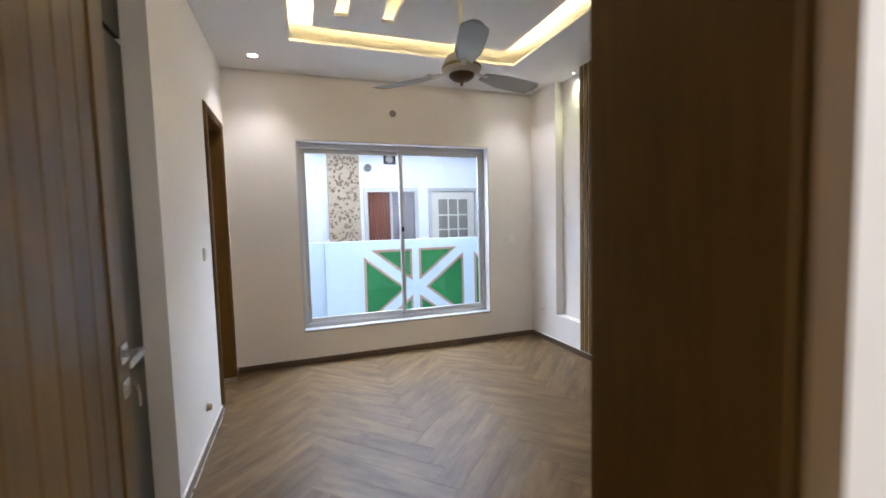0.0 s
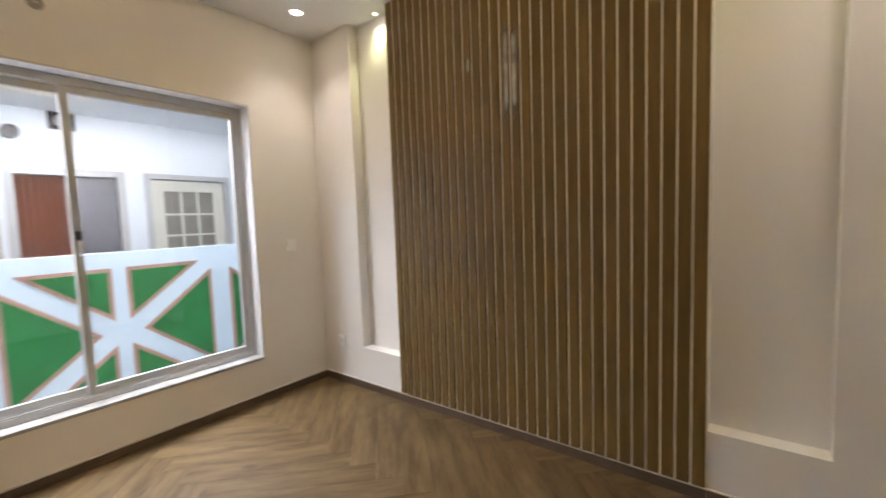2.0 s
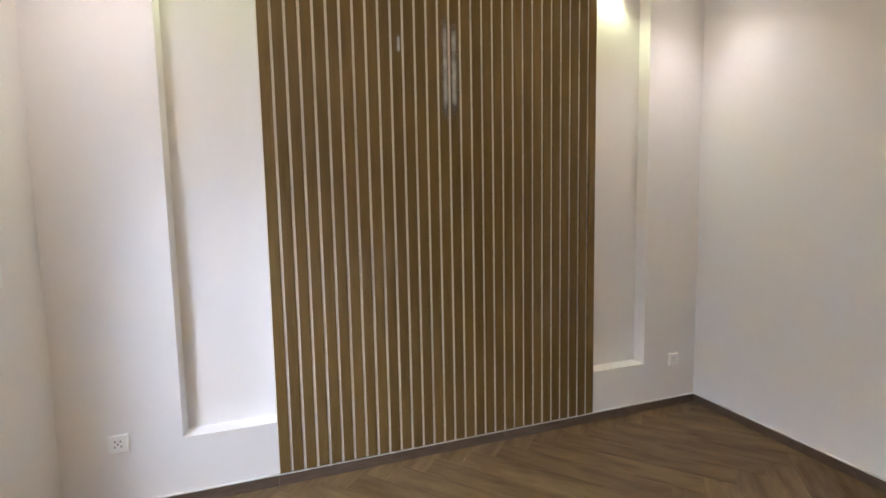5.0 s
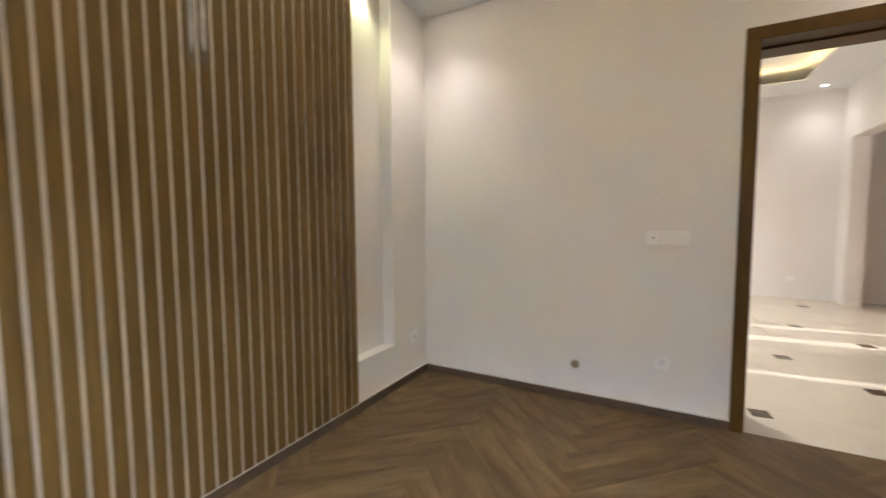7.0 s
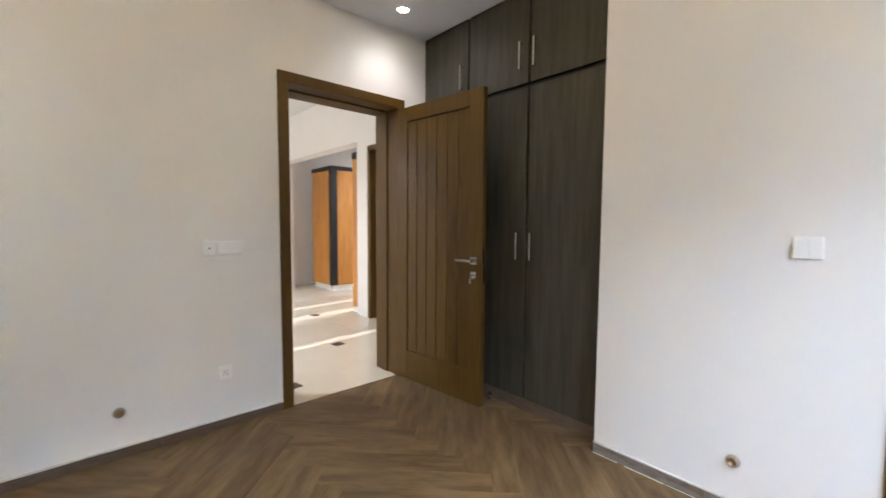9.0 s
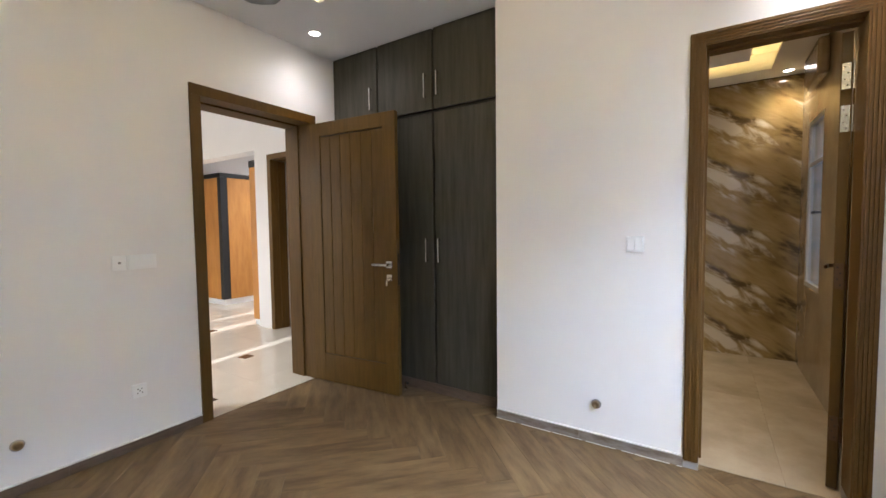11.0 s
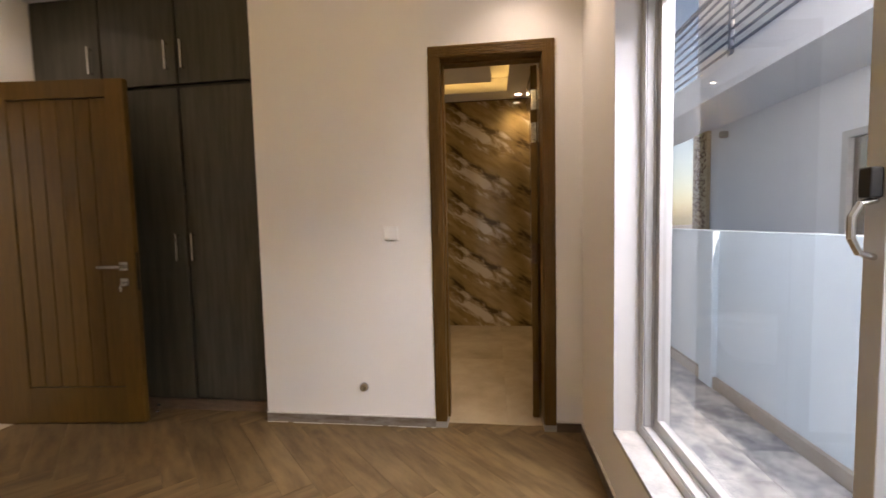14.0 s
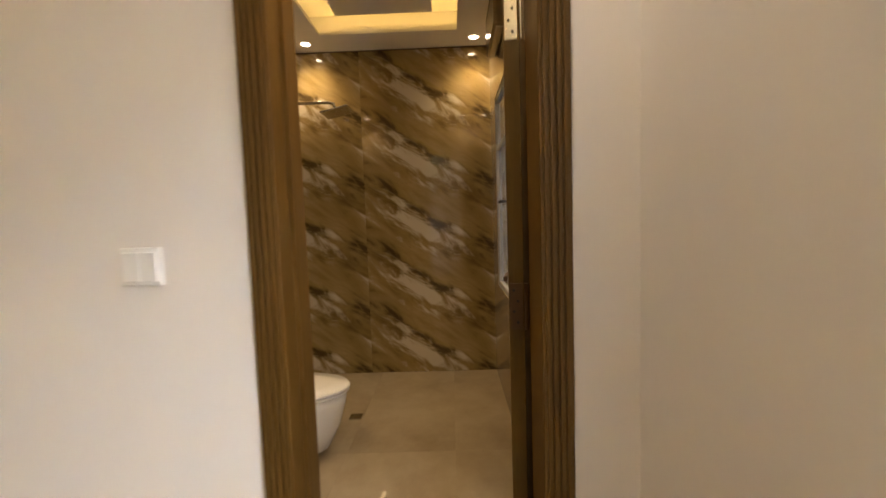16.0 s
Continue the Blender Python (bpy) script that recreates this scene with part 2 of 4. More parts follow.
# kept pale to reflect light up at the facade
M_BOUNCE = material("pale bounce slab", (0.68, 0.67, 0.65), 0.6, second=(0.58, 0.57, 0.56), scale=3)
M_GREEN = material("green painted panel", (0.022, 0.22, 0.065), 0.6, second=(0.018, 0.17, 0.05), scale=6)
M_PINK = material("salmon trim paint", (0.50, 0.30, 0.25), 0.7, second=(0.42, 0.25, 0.20), scale=10)
M_PAVE = material("grey veined paving", (0.58, 0.58, 0.58), 0.5, second=(0.20, 0.22, 0.25), scale=5, amount=1.0, spread=0.12)
M_KERB = material("grey tile skirting", (0.40, 0.37, 0.34), 0.5, second=(0.30, 0.28, 0.26), scale=6)
M_STONE = material("beige terrazzo stone", (0.53, 0.44, 0.32), 0.7, second=(0.43, 0.35, 0.24), scale=9)
M_CHIP = material("brown stone chip", (0.27, 0.16, 0.10), 0.7, second=(0.14, 0.10, 0.07), scale=3, spread=0.45)
M_DARK = material("dark window interior", (0.05, 0.045, 0.05), 0.25, second=(0.03, 0.028, 0.03), scale=3)
M_CURTAIN = material("rust brown curtain", (0.30, 0.105, 0.062), 0.8, second=(0.24, 0.08, 0.048), scale=6, stretch=(6, 6, 0.5))
M_SCREEN = material("grey insect mesh", (0.33, 0.32, 0.35), 0.8, second=(0.25, 0.24, 0.27), scale=3)
M_RAIL = material("blue grey railing paint", (0.16, 0.19, 0.26), 0.45)
M_UNIT = material("brown metallic casing", (0.34, 0.27, 0.19), 0.25, 0.5, second=(0.20, 0.15, 0.10), scale=5)
M_CREAM = material("cream door paint", (0.68, 0.66, 0.58), 0.5)
M_EARTH = material("grey ground", (0.30, 0.29, 0.27), 0.9, second=(0.22, 0.21, 0.20), scale=2)


def marble(name):
    """Brown figured marble with slanting streaks and pale clouds; every tile carries the same figure."""
    m = bpy.data.materials.new(name)
    m.use_nodes = True
    n, l = m.node_tree.nodes, m.node_tree.links
    b = n["Principled BSDF"]
    b.inputs["Roughness"].default_value = 0.035

    def sums(op, a, c=None, d=None):
        q = n.new("ShaderNodeMath")
        q.operation = op
        for k, v in enumerate((a, c, d)):
            if isinstance(v, float):
                q.inputs[k].default_value = v
            elif v is not None:
                l.new(v, q.inputs[k])
        return q.outputs[0]

    def ramped(v, lo, hi, out_lo=0.0, out_hi=1.0):
        q = n.new("ShaderNodeMapRange")
        q.interpolation_type = "SMOOTHSTEP"
        for k, x in enumerate((lo, hi, out_lo, out_hi)):
            q.inputs[k + 1].default_value = x
        l.new(v, q.inputs[0])
        return q.outputs[0]

    def near(v, centre, period):
        """The distance of v from the nearest repeat of centre."""
        f = sums("FRACT", sums("ADD", sums("DIVIDE", sums("SUBTRACT", v, centre), period), 20.5))
        return sums("MULTIPLY", sums("ABSOLUTE", sums("SUBTRACT", f, 0.5)), period)
    geo = n.new("ShaderNodeNewGeometry")
    xyz = n.new("ShaderNodeSeparateXYZ")
    l.new(geo.outputs["Position"], xyz.inputs[0])
    across = sums("MULTIPLY", sums("FRACT", sums("DIVIDE", sums("SUBTRACT", xyz.outputs[1], -0.07), 1.05)), 1.05)
    slant = sums("ADD", xyz.outputs[2], sums("MULTIPLY", across, 0.58))
    turn = sums("MULTIPLY", slant, 2 * math.pi / 0.528)

    def figure(along, ring, scale, detail, rough, distort):
        """Noise that comes round again after one course; long along the slant."""
        comb = n.new("ShaderNodeCombineXYZ")
        l.new(sums("MULTIPLY", across, along), comb.inputs[0])
        l.new(sums("MULTIPLY", sums("COSINE", turn), ring), comb.inputs[1])
        l.new(sums("MULTIPLY", sums("SINE", turn), ring), comb.inputs[2])
        q = n.new("ShaderNodeTexNoise")
        q.inputs["Scale"].default_value, q.inputs["Detail"].default_value, q.inputs["Roughness"].default_value = scale, detail, rough
        q.inputs["Distortion"].default_value = distort
        l.new(comb.outputs[0], q.inputs["Vector"])
        return q.outputs[0]

    def blend(fac, a, c):
        q = n.new("ShaderNodeMix")
        q.data_type = "RGBA"
        l.new(fac, q.inputs[0])
        for k, v in ((6, a), (7, c)):
            if isinstance(v, tuple):
                q.inputs[k].default_value = v
            else:
                l.new(v, q.inputs[k])
        return q.outputs[2]
    streaks = figure(1.7, 0.30, 2.4, 7.0, 0.55, 0.5)
    clouds = figure(1.6, 0.22, 1.7, 3.0, 0.5, 0.3)
    wisps = figure(2.2, 0.33, 2.6, 4.0, 0.5, 0.6)
    ramp = n.new("ShaderNodeValToRGB")
    e = ramp.color_ramp.elements
    e[0].position, e[0].color = 0.32, (0.072, 0.046, 0.018, 1)
    e[1].position, e[1].color = 0.72, (0.40, 0.30, 0.16, 1)
    for p, c in ((0.40, (0.155, 0.104, 0.040, 1)), (0.47, (0.255, 0.180, 0.074, 1)), (0.58, (0.315, 0.232, 0.105, 1))):
        q = e.new(p)
        q.color = c
    l.new(sums("ADD", sums("MULTIPLY", streaks, 0.6), sums("MULTIPLY", clouds, 0.4)), ramp.inputs[0])
    # a pale cloud drifts across each course, with dark pockets along its upper edge
    drift = sums("MULTIPLY_ADD", sums("SUBTRACT", wisps, 0.5), 0.42, slant)
    drift = sums("MULTIPLY_ADD", sums("SUBTRACT", clouds, 0.5), 0.16, drift)
    reach = sums("MULTIPLY_ADD", sums("SUBTRACT", wisps, 0.5), 0.9, across)
    within = ramped(near(reach, 0.44, 1.05), 0.16, 0.40, 1.0, 0.0)
    pale = sums("MULTIPLY", ramped(near(drift, 0.432, 0.528), 0.06, 0.15, 1.0, 0.0), within)
    pale = sums("MULTIPLY", pale, ramped(streaks, 0.40, 0.55, 0.0, 1.0))
    dark = sums("MULTIPLY", ramped(near(drift, 0.04, 0.528), 0.0, 0.08, 1.0, 0.0), ramped(streaks, 0.42, 0.58, 1.0, 0.15))
    col = blend(sums("MULTIPLY", dark, 0.85), ramp.outputs[0], (0.040, 0.025, 0.011, 1))
    col = blend(sums("MULTIPLY", pale, 0.85), col, (0.62, 0.565, 0.475, 1))
    l.new(col, b.inputs["Base Color"])
    return m


M_MARBLE = marble("brown figured marble tile")


# ---- mesh helpers ----
def box(bm, x0, y0, z0, x1, y1, z1, bevel=0.0):
    """Adds a box to bm, with its edges rounded off by bevel."""
    x0, x1 = min(x0, x1), max(x0, x1)
    y0, y1 = min(y0, y1), max(y0, y1)
    z0, z1 = min(z0, z1), max(z0, z1)
    v = [bm.verts.new((x, y, z)) for x in (x0, x1) for y in (y0, y1) for z in (z0, z1)]
    f = [bm.faces.new([v[i] for i in q]) for q in ((0, 1, 3, 2), (4, 6, 7, 5), (0, 4, 5, 1), (2, 3, 7, 6), (0, 2, 6, 4), (1, 5, 7, 3))]
    if bevel:
        edges = list({e for q in f for e in q.edges})
        bmesh.ops.bevel(bm, geom=edges, offset=bevel, segments=2, profile=0.5, affect="EDGES")
    return bm


def boxes(*rows, bevel=0.0):
    bm = bmesh.new()
    for r in rows:
        box(bm, *r, bevel=bevel)
    return bm


def lathe(profile, steps=24):
    """A turned body about z from (radius, height) pairs."""
    bm = bmesh.new()
    rings = []
    for r, z in profile:
        if r < 1e-5:
            rings.append([bm.verts.new((0, 0, z))])
        else:
            rings.append([bm.verts.new((r * math.cos(2 * math.pi * k / steps), r * math.sin(2 * math.pi * k / steps), z)) for k in range(steps)])
    for a, b in zip(rings, rings[1:]):
        for k in range(steps):
            q = [a[k % len(a)], a[(k + 1) % len(a)], b[(k + 1) % len(b)], b[k % len(b)]]
            q = list(dict.fromkeys(q))
            if len(q) > 2:
                bm.faces.new(q)
    bmesh.ops.recalc_face_normals(bm, faces=bm.faces)
    return bm


def moved(bm, m):
    bm.transform(m)
    return bm


def tube(points, r, steps=8):
    """A round bar along a few points."""
    bm = bmesh.new()
    pts = [Vector(p) for p in points]
    rings = []
    for i, p in enumerate(pts):
        d = (pts[min(i + 1, len(pts) - 1)] - pts[max(i - 1, 0)]).normalized()
        a = d.orthogonal().normalized() if not rings else (ref - d * ref.dot(d)).normalized()
        ref = a
        c = d.cross(a)
        rings.append([bm.verts.new(p + r * (math.cos(2 * math.pi * k / steps) * a + math.sin(2 * math.pi * k / steps) * c)) for k in range(steps)])
    for u, w in zip(rings, rings[1:]):
        for k in range(steps):
            bm.faces.new([u[k], u[(k + 1) % steps], w[(k + 1) % steps], w[k]])
    bm.faces.new(rings[0][::-1])
    bm.faces.new(rings[-1])
    return bm


def mesh_of(name, bm, mat, smooth=False):
    me = bpy.data.meshes.new(name)
    bm.to_mesh(me)
    bm.free()
    me.materials.append(mat)
    if smooth:
        for p in me.polygons:
            p.use_smooth = True
    return me


def part(name, bm, mat, parent=None, label="", smooth=False):
    """Links a bmesh as one mesh object, under parent if given. Its coordinates are the parent's own."""
    ob = new(name, mesh_of(name, bm, mat, smooth))
    if parent:
        ob.parent = parent
    if label:
        ob["label"] = label
    return ob


def thing(name, label, category, m=None, group=""):
    ob = new(name)
    ob.empty_display_size = 0.1
    tagged(ob, label, category, group)
    if m is not None:
        ob.matrix_basis = m
    return ob


def structure(name, bm, mat, label, category):
    return tagged(part(name, bm, mat), label, category, kind="structure")


def piece(name, me, parent, x, y, z, rz=0.0):
    """One more object on a shared mesh, under its thing."""
    ob = new(name, me)
    ob.parent = parent
    ob.matrix_basis = pose(x, y, z, 0, 0, rz)
    return ob

# ---- structure ----
T = 3.45


def wall_with_hole(bm, axis, a0, a1, d0, d1, z0, z1, holes):
    """A wall slab along axis between a0 and a1, d0..d1 thick, with upright rectangular holes (a, b, zlow, zhigh)."""
    def add(p, q, u, w):
        if q - p > 1e-4 and w - u > 1e-4:
            box(bm, *((p, d0, u, q, d1, w) if axis == "x" else (d0, p, u, d1, q, w)))
    at = a0
    for p, q, u, w in sorted(holes):
        add(at, p, z0, z1)
        add(p, q, z0, u)
        add(p, q, w, z1)
        at = q
    add(at, a1, z0, z1)
    return bm


BWIN = (-2.89, -2.32, 0.76, 2.14)
structure("wall_north", wall_with_hole(bmesh.new(), "x", -3.4, 2.78, Y1, Y1 + 0.23, -0.2, T, [(WIN[0], WIN[1], WIN[2], WIN[3]), BWIN]),
          M_WALL, "cream painted wall around the wide sliding window", "wall")
east = boxes((X1 + 0.09, Y0, -0.1, X1 + 0.31, Y1, T))
box(east, X1, Y0, -0.05, X1 + 0.09, NICHE[0], T)
box(east, X1, NICHE[1], -0.05, X1 + 0.09, Y1, T)
box(east, X1, NICHE[0], -0.05, X1 + 0.09, SLAT[0], NICHE[2])
box(east, X1, SLAT[1], -0.05, X1 + 0.09, NICHE[1], NICHE[2])
box(east, X1 + 0.004, SLAT[0], -0.05, X1 + 0.09, SLAT[1], T)
structure("wall_east", east, M_WALL, "cream painted wall with two tall lit niches beside a slatted panel", "wall")
structure("wall_south", wall_with_hole(bmesh.new(), "x", -1.42, 3.4, HY1, Y0, -0.1, T, [(DOOR[0], DOOR[1], -0.1, DOOR[2])]),
          M_WALL, "cream painted wall with the entrance doorway", "wall")
structure("wall_west", wall_with_hole(bmesh.new(), "y", WARD[1], Y1, BX1, X0, -0.05, T, [(BATH[0], BATH[1], -0.05, BATH[2])]),
          M_WALL, "cream painted wall between wardrobe and bathroom doorway", "wall")
structure("wall_wardrobe_recess", boxes((-1.42, Y0, -0.05, -1.34, WARD[1], T), (-1.34, WARD[1], -0.05, BX1, BY0, T)), M_WALL,
          "plain wall behind the built-in wardrobe", "wall")

ceil = boxes((X0 - 0.16, Y0, H, tx0, Y1, H + 0.02), (tx1, Y0, H, X1 + 0.09, Y1, H + 0.02), (tx0, Y0, H, tx1, ty0, H + 0.02),
             (tx0, ty1, H, tx1, Y1, H + 0.02), (X0 - 0.12, Y0, H + 0.20, X1 + 0.09, Y1, H + 0.22), (-1.34, Y0, H + 0.02, X0 - 0.12, WARD[1], H + 0.04))
IN = 0.165
sx = [tx0 + IN, 0.20, 0.29, 0.53, 0.62, tx1 - IN]
for a, b in ((sx[0], sx[1]), (sx[2], sx[3]), (sx[4], sx[5])):
    box(ceil, a, ty0 + IN, H + 0.05, b, ty1 - IN, H + 0.075)
for a, b in ((sx[1], sx[2]), (sx[3], sx[4])):
    box(ceil, a, ty0 + IN, H + 0.05, b, 1.60, H + 0.075)
    box(ceil, a, 3.10, H + 0.05, b, ty1 - IN, H + 0.075)
structure("ceiling", ceil, M_CEIL, "white false ceiling with a raised tray lit by warm cove light", "ceiling")
structure("roof_slab", boxes((-4.6, -5.0, T, 3.4, Y1 + 0.23, T + 0.15)), M_CEIL, "plain concrete slab over the rooms", "ceiling")
floor = structure("floor", boxes((X0 - 0.06, WARD[1], -0.12, X0, Y1, -0.003), (X0 - 0.15, Y0 - 0.02, -0.12, X0, WARD[1], -0.003), (X0, Y0 - 0.02, -0.12, X1 + 0.05, Y1 + 0.02, -0.003)), M_GROUT,
                  "brown wood-look plank floor laid in a herringbone", "floor")

# skirting: lengths of brown tile with a white caulk line above
SK, SKH = 0.012, 0.055


def skirting(a, b, normal, mat=M_SKIRT, label="brown tile skirting with a white caulk line"):
    """A run of skirting between two points of the floor; normal points into the room."""
    ax, ay = a
    bx, by = b
    nx, ny = normal
    run = structure("baseboard", boxes((min(ax, bx) + min(0, nx * SK), min(ay, by) + min(0, ny * SK), SKH, max(ax, bx) + max(0, nx * SK), max(ay, by) + max(0, ny * SK), SKH + 0.006)),
                    M_CAULK, label, "baseboard")
    if mat is M_SKIRT_WORN:
        y, k = min(ay, by), 0
        while y < max(ay, by) - 0.02:
            step = min(random.uniform(0.05, 0.22), max(ay, by) - y)
            part("paint_line", boxes((ax + SK, y, -0.001, ax + SK + random.uniform(0.002, 0.007), y + step * random.uniform(0.7, 1.0), 0.0022), bevel=0.0006), M_CAULK, run, "white paint line on the floor")
            y += step
    n = max(1, round(math.hypot(bx - ax, by - ay) / 0.6))
    for k in range(n):
        p, q = k / n, (k + 1) / n
        x0, y0, x1, y1 = ax + (bx - ax) * p, ay + (by - ay) * p, ax + (bx - ax) * q, ay + (by - ay) * q
        g = 0.0008
        t = SK - 0.002 + 0.0015 * random.random()
        if nx:
            bm = boxes((x0, y0 + g if y1 > y0 else y0 - g, -0.002, x0 + nx * t, y1, SKH), bevel=0.0012)
        else:
            bm = boxes((x0 + g, y0, -0.002, x1, y0 + ny * t, SKH), bevel=0.0012)
        part("skirting_tile", bm, mat, run)


skirting((X0, Y1), (X1, Y1), (0, -1))
skirting((X1, Y0), (X1, SLAT[0]), (-1, 0))
skirting((X1 - 0.002, SLAT[0]), (X1 - 0.002, SLAT[1]), (-1, 0))
skirting((X1, SLAT[1]), (X1, Y1), (-1, 0))
skirting((DOOR[1], Y0), (X1, Y0), (0, 1))
skirting((X0, WARD[1]), (X0, BATH[0]), (1, 0), M_SKIRT_WORN, "brown tile skirting smeared with white paint")
skirting((X0, BATH[1]), (X0, Y1), (1, 0))

# ---- window ----
wx0, wx1, wz0, wz1 = WIN
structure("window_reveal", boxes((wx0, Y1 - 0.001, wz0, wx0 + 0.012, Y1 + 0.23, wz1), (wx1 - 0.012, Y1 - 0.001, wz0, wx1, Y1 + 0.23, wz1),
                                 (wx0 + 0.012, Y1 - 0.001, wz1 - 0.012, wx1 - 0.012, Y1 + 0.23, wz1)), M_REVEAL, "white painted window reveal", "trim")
structure("window_sill", boxes((wx0 + 0.012, Y1 - 0.004, wz0 - 0.0, wx1 - 0.012, Y1 + 0.26, wz0 + 0.02), bevel=0.003), M_SILL,
          "white veined marble window sill", "window sill")
window = tagged(new("window_1"), "wide sliding window with pale grey aluminium frame", "window", kind="structure")
fy = Y1 + 0.10
ox0, ox1, oz0, oz1 = wx0 + 0.012, wx1 - 0.012, wz0 + 0.02, wz1 - 0.012
FJ = 0.03
part("window_frame", boxes((ox0, fy, oz0, ox0 + FJ, fy + 0.09, oz1), (ox1 - FJ, fy, oz0, ox1, fy + 0.09, oz1),
                           (ox0 + FJ, fy, oz0, ox1 - FJ, fy + 0.09, oz0 + 0.035), (ox0 + FJ, fy, oz1 - 0.045, ox1 - FJ, fy + 0.09, oz1), bevel=0.002), M_ALU, window)
for jx, way in ((ox0 + FJ, 1), (ox1 - FJ, -1)):
    for ty, tw in ((0.004, 0.004), (0.043, 0.004), (0.084, 0.004)):
        part("track_rib", boxes((jx, fy + ty, oz0 + 0.036, jx + way * 0.010, fy + ty + tw, oz1 - 0.046)), M_ALU, window)
    for ty in (0.0085, 0.0475):
        part("brush_seal", boxes((jx, fy + ty, oz0 + 0.036, jx + way * 0.0016, fy + ty + 0.005, oz1 - 0.046)), M_BLACK, window, "thin black brush seal")
for tz in (0.004, 0.043, 0.084):
    part("sill_track", boxes((ox0 + FJ + 0.012, fy + tz, oz0 + 0.0355, ox1 - FJ - 0.012, fy + tz + 0.003, oz0 + 0.044)), M_ALU, window)


def sash(x0, x1, y):
    z0, z1, w = oz0 + 0.037, oz1 - 0.047, 0.04
    s = part("sash", boxes((x0, y, z0, x0 + w, y + 0.03, z1), (x1 - w, y, z0, x1, y + 0.03, z1),
                           (x0 + w, y, z0, x1 - w, y + 0.03, z0 + 0.045), (x0 + w, y, z1 - 0.04, x1 - w, y + 0.03, z1), bevel=0.002), M_ALU, window)
    g = part("pane", boxes((x0 + w - 0.005, y + 0.012, z0 + 0.04, x1 - w + 0.005, y + 0.017, z1 - 0.035)), M_GLASS, s)
    g.visible_shadow = False
    return s


MX = 0.945
sash(ox0 + FJ + 0.002, MX + 0.022, fy + 0.05)
right_sash = sash(MX - 0.022, ox1 - FJ - 0.002, fy + 0.012)
part("latch", boxes((MX - 0.012, fy - 0.008, 1.265, MX + 0.012, fy + 0.012, 1.315), bevel=0.003), M_BLACK, right_sash, "black plastic latch")
part("pull", tube([(MX, fy + 0.012, 1.262), (MX, fy - 0.012, 1.256), (MX, fy - 0.024, 1.235), (MX, fy - 0.024, 1.20), (MX, fy - 0.012, 1.176), (MX, fy + 0.012, 1.168)], 0.006), M_CHROME, right_sash, "curved metal pull")

# ---- slatted panel ----
panel = thing("slatted_wall_panel", "olive brown veneer slats with pale gaps, from skirting to ceiling", "wall panel")
part("backing_board", boxes((X1 - 0.0093, SLAT[0], 0.065, X1 + 0.003, SLAT[1], H)), M_BACK, panel, "cream painted backing board")
N_SLAT = 30
pitch = (SLAT[1] - SLAT[0]) / N_SLAT
slat_mesh = mesh_of("slat", boxes((0, -(pitch - 0.013) / 2, 0.065, 0.0076, (pitch - 0.013) / 2, H - 0.002), bevel=0.0015), M_SLAT)
for k in range(N_SLAT):
    piece("slat", slat_mesh, panel, X1 - 0.0158 - 0.001 * random.random(), SLAT[0] + pitch * (k + 0.5), 0)



def smear_material():
    """A thin pale film that fades out towards its rim."""
    m = bpy.data.materials.new("pale dried smear")
    m.use_nodes = True
    n, l = m.node_tree.nodes, m.node_tree.links
    b = n["Principled BSDF"]
    b.inputs["Base Color"].default_value = (0.62, 0.60, 0.57, 1)
    b.inputs["Roughness"].default_value = 0.5
    co = n.new("ShaderNodeTexCoord")
    xyz = n.new("ShaderNodeSeparateXYZ")
    l.new(co.outputs["Generated"], xyz.inputs[0])
    both = None
    for k, edge in ((1, 0.45), (2, 0.25)):
        q = n.new("ShaderNodeMath")
        q.operation = "PINGPONG"
        q.inputs[1].default_value = 0.5
        l.new(xyz.outputs[k], q.inputs[0])
        r = n.new("ShaderNodeMapRange")
        r.interpolation_type = "SMOOTHSTEP"
        r.inputs[2].default_value = edge
        l.new(q.outputs[0], r.inputs[0])
        if both:
            w = n.new("ShaderNodeMath")
            w.operation = "MULTIPLY"
            l.new(both, w.inputs[0])
            l.new(r.outputs[0], w.inputs[1])
            both = w.outputs[0]
        else:
            both = r.outputs[0]
    noise = n.new("ShaderNodeTexNoise")
    noise.inputs["Scale"].default_value = 9
    l.new(co.outputs["Object"], noise.inputs["Vector"])
    full = n.new("ShaderNodeMapRange")
    full.inputs[1].default_value, full.inputs[2].default_value, full.inputs[3].default_value = 0.3, 0.6, 0.45
    l.new(noise.outputs[0], full.inputs[0])
    w = n.new("ShaderNodeMath")
    w.operation = "MULTIPLY"
    l.new(both, w.inputs[0])
    l.new(full.outputs[0], w.inputs[1])
    l.new(w.outputs[0], b.inputs["Alpha"])
    return m


M_SMEAR = smear_material()
for y0, y1, z0, z1 in ((2.390, 2.434, 1.82, 2.40), (2.340, 2.386, 1.84, 2.36), (2.646, 2.676, 2.16, 2.26)):
    part("pale_smear", boxes((X1 - 0.0178, y0, z0, X1 - 0.0172, y1, z1)), M_SMEAR, panel, "pale dried smear on the veneer")
dabs = bmesh.new()
for k in range(46):
    y, r = random.uniform(SLAT[0], SLAT[1]), random.uniform(0.002, 0.0075) * (1 if k % 9 else 1.6)
    bmesh.ops.create_icosphere(dabs, subdivisions=1, radius=r, matrix=Matrix.Translation((X1 - 0.012, y, 0.062)) @ Matrix.Diagonal((0.7, 1.6, 0.7, 1)))
tagged(part("filler_dabs", dabs, M_CAULK, panel, "white filler dabs along the foot"), kind="stuff")

# ---- entrance door ----
dx0, dx1, dtop = DOOR
FW = 0.07


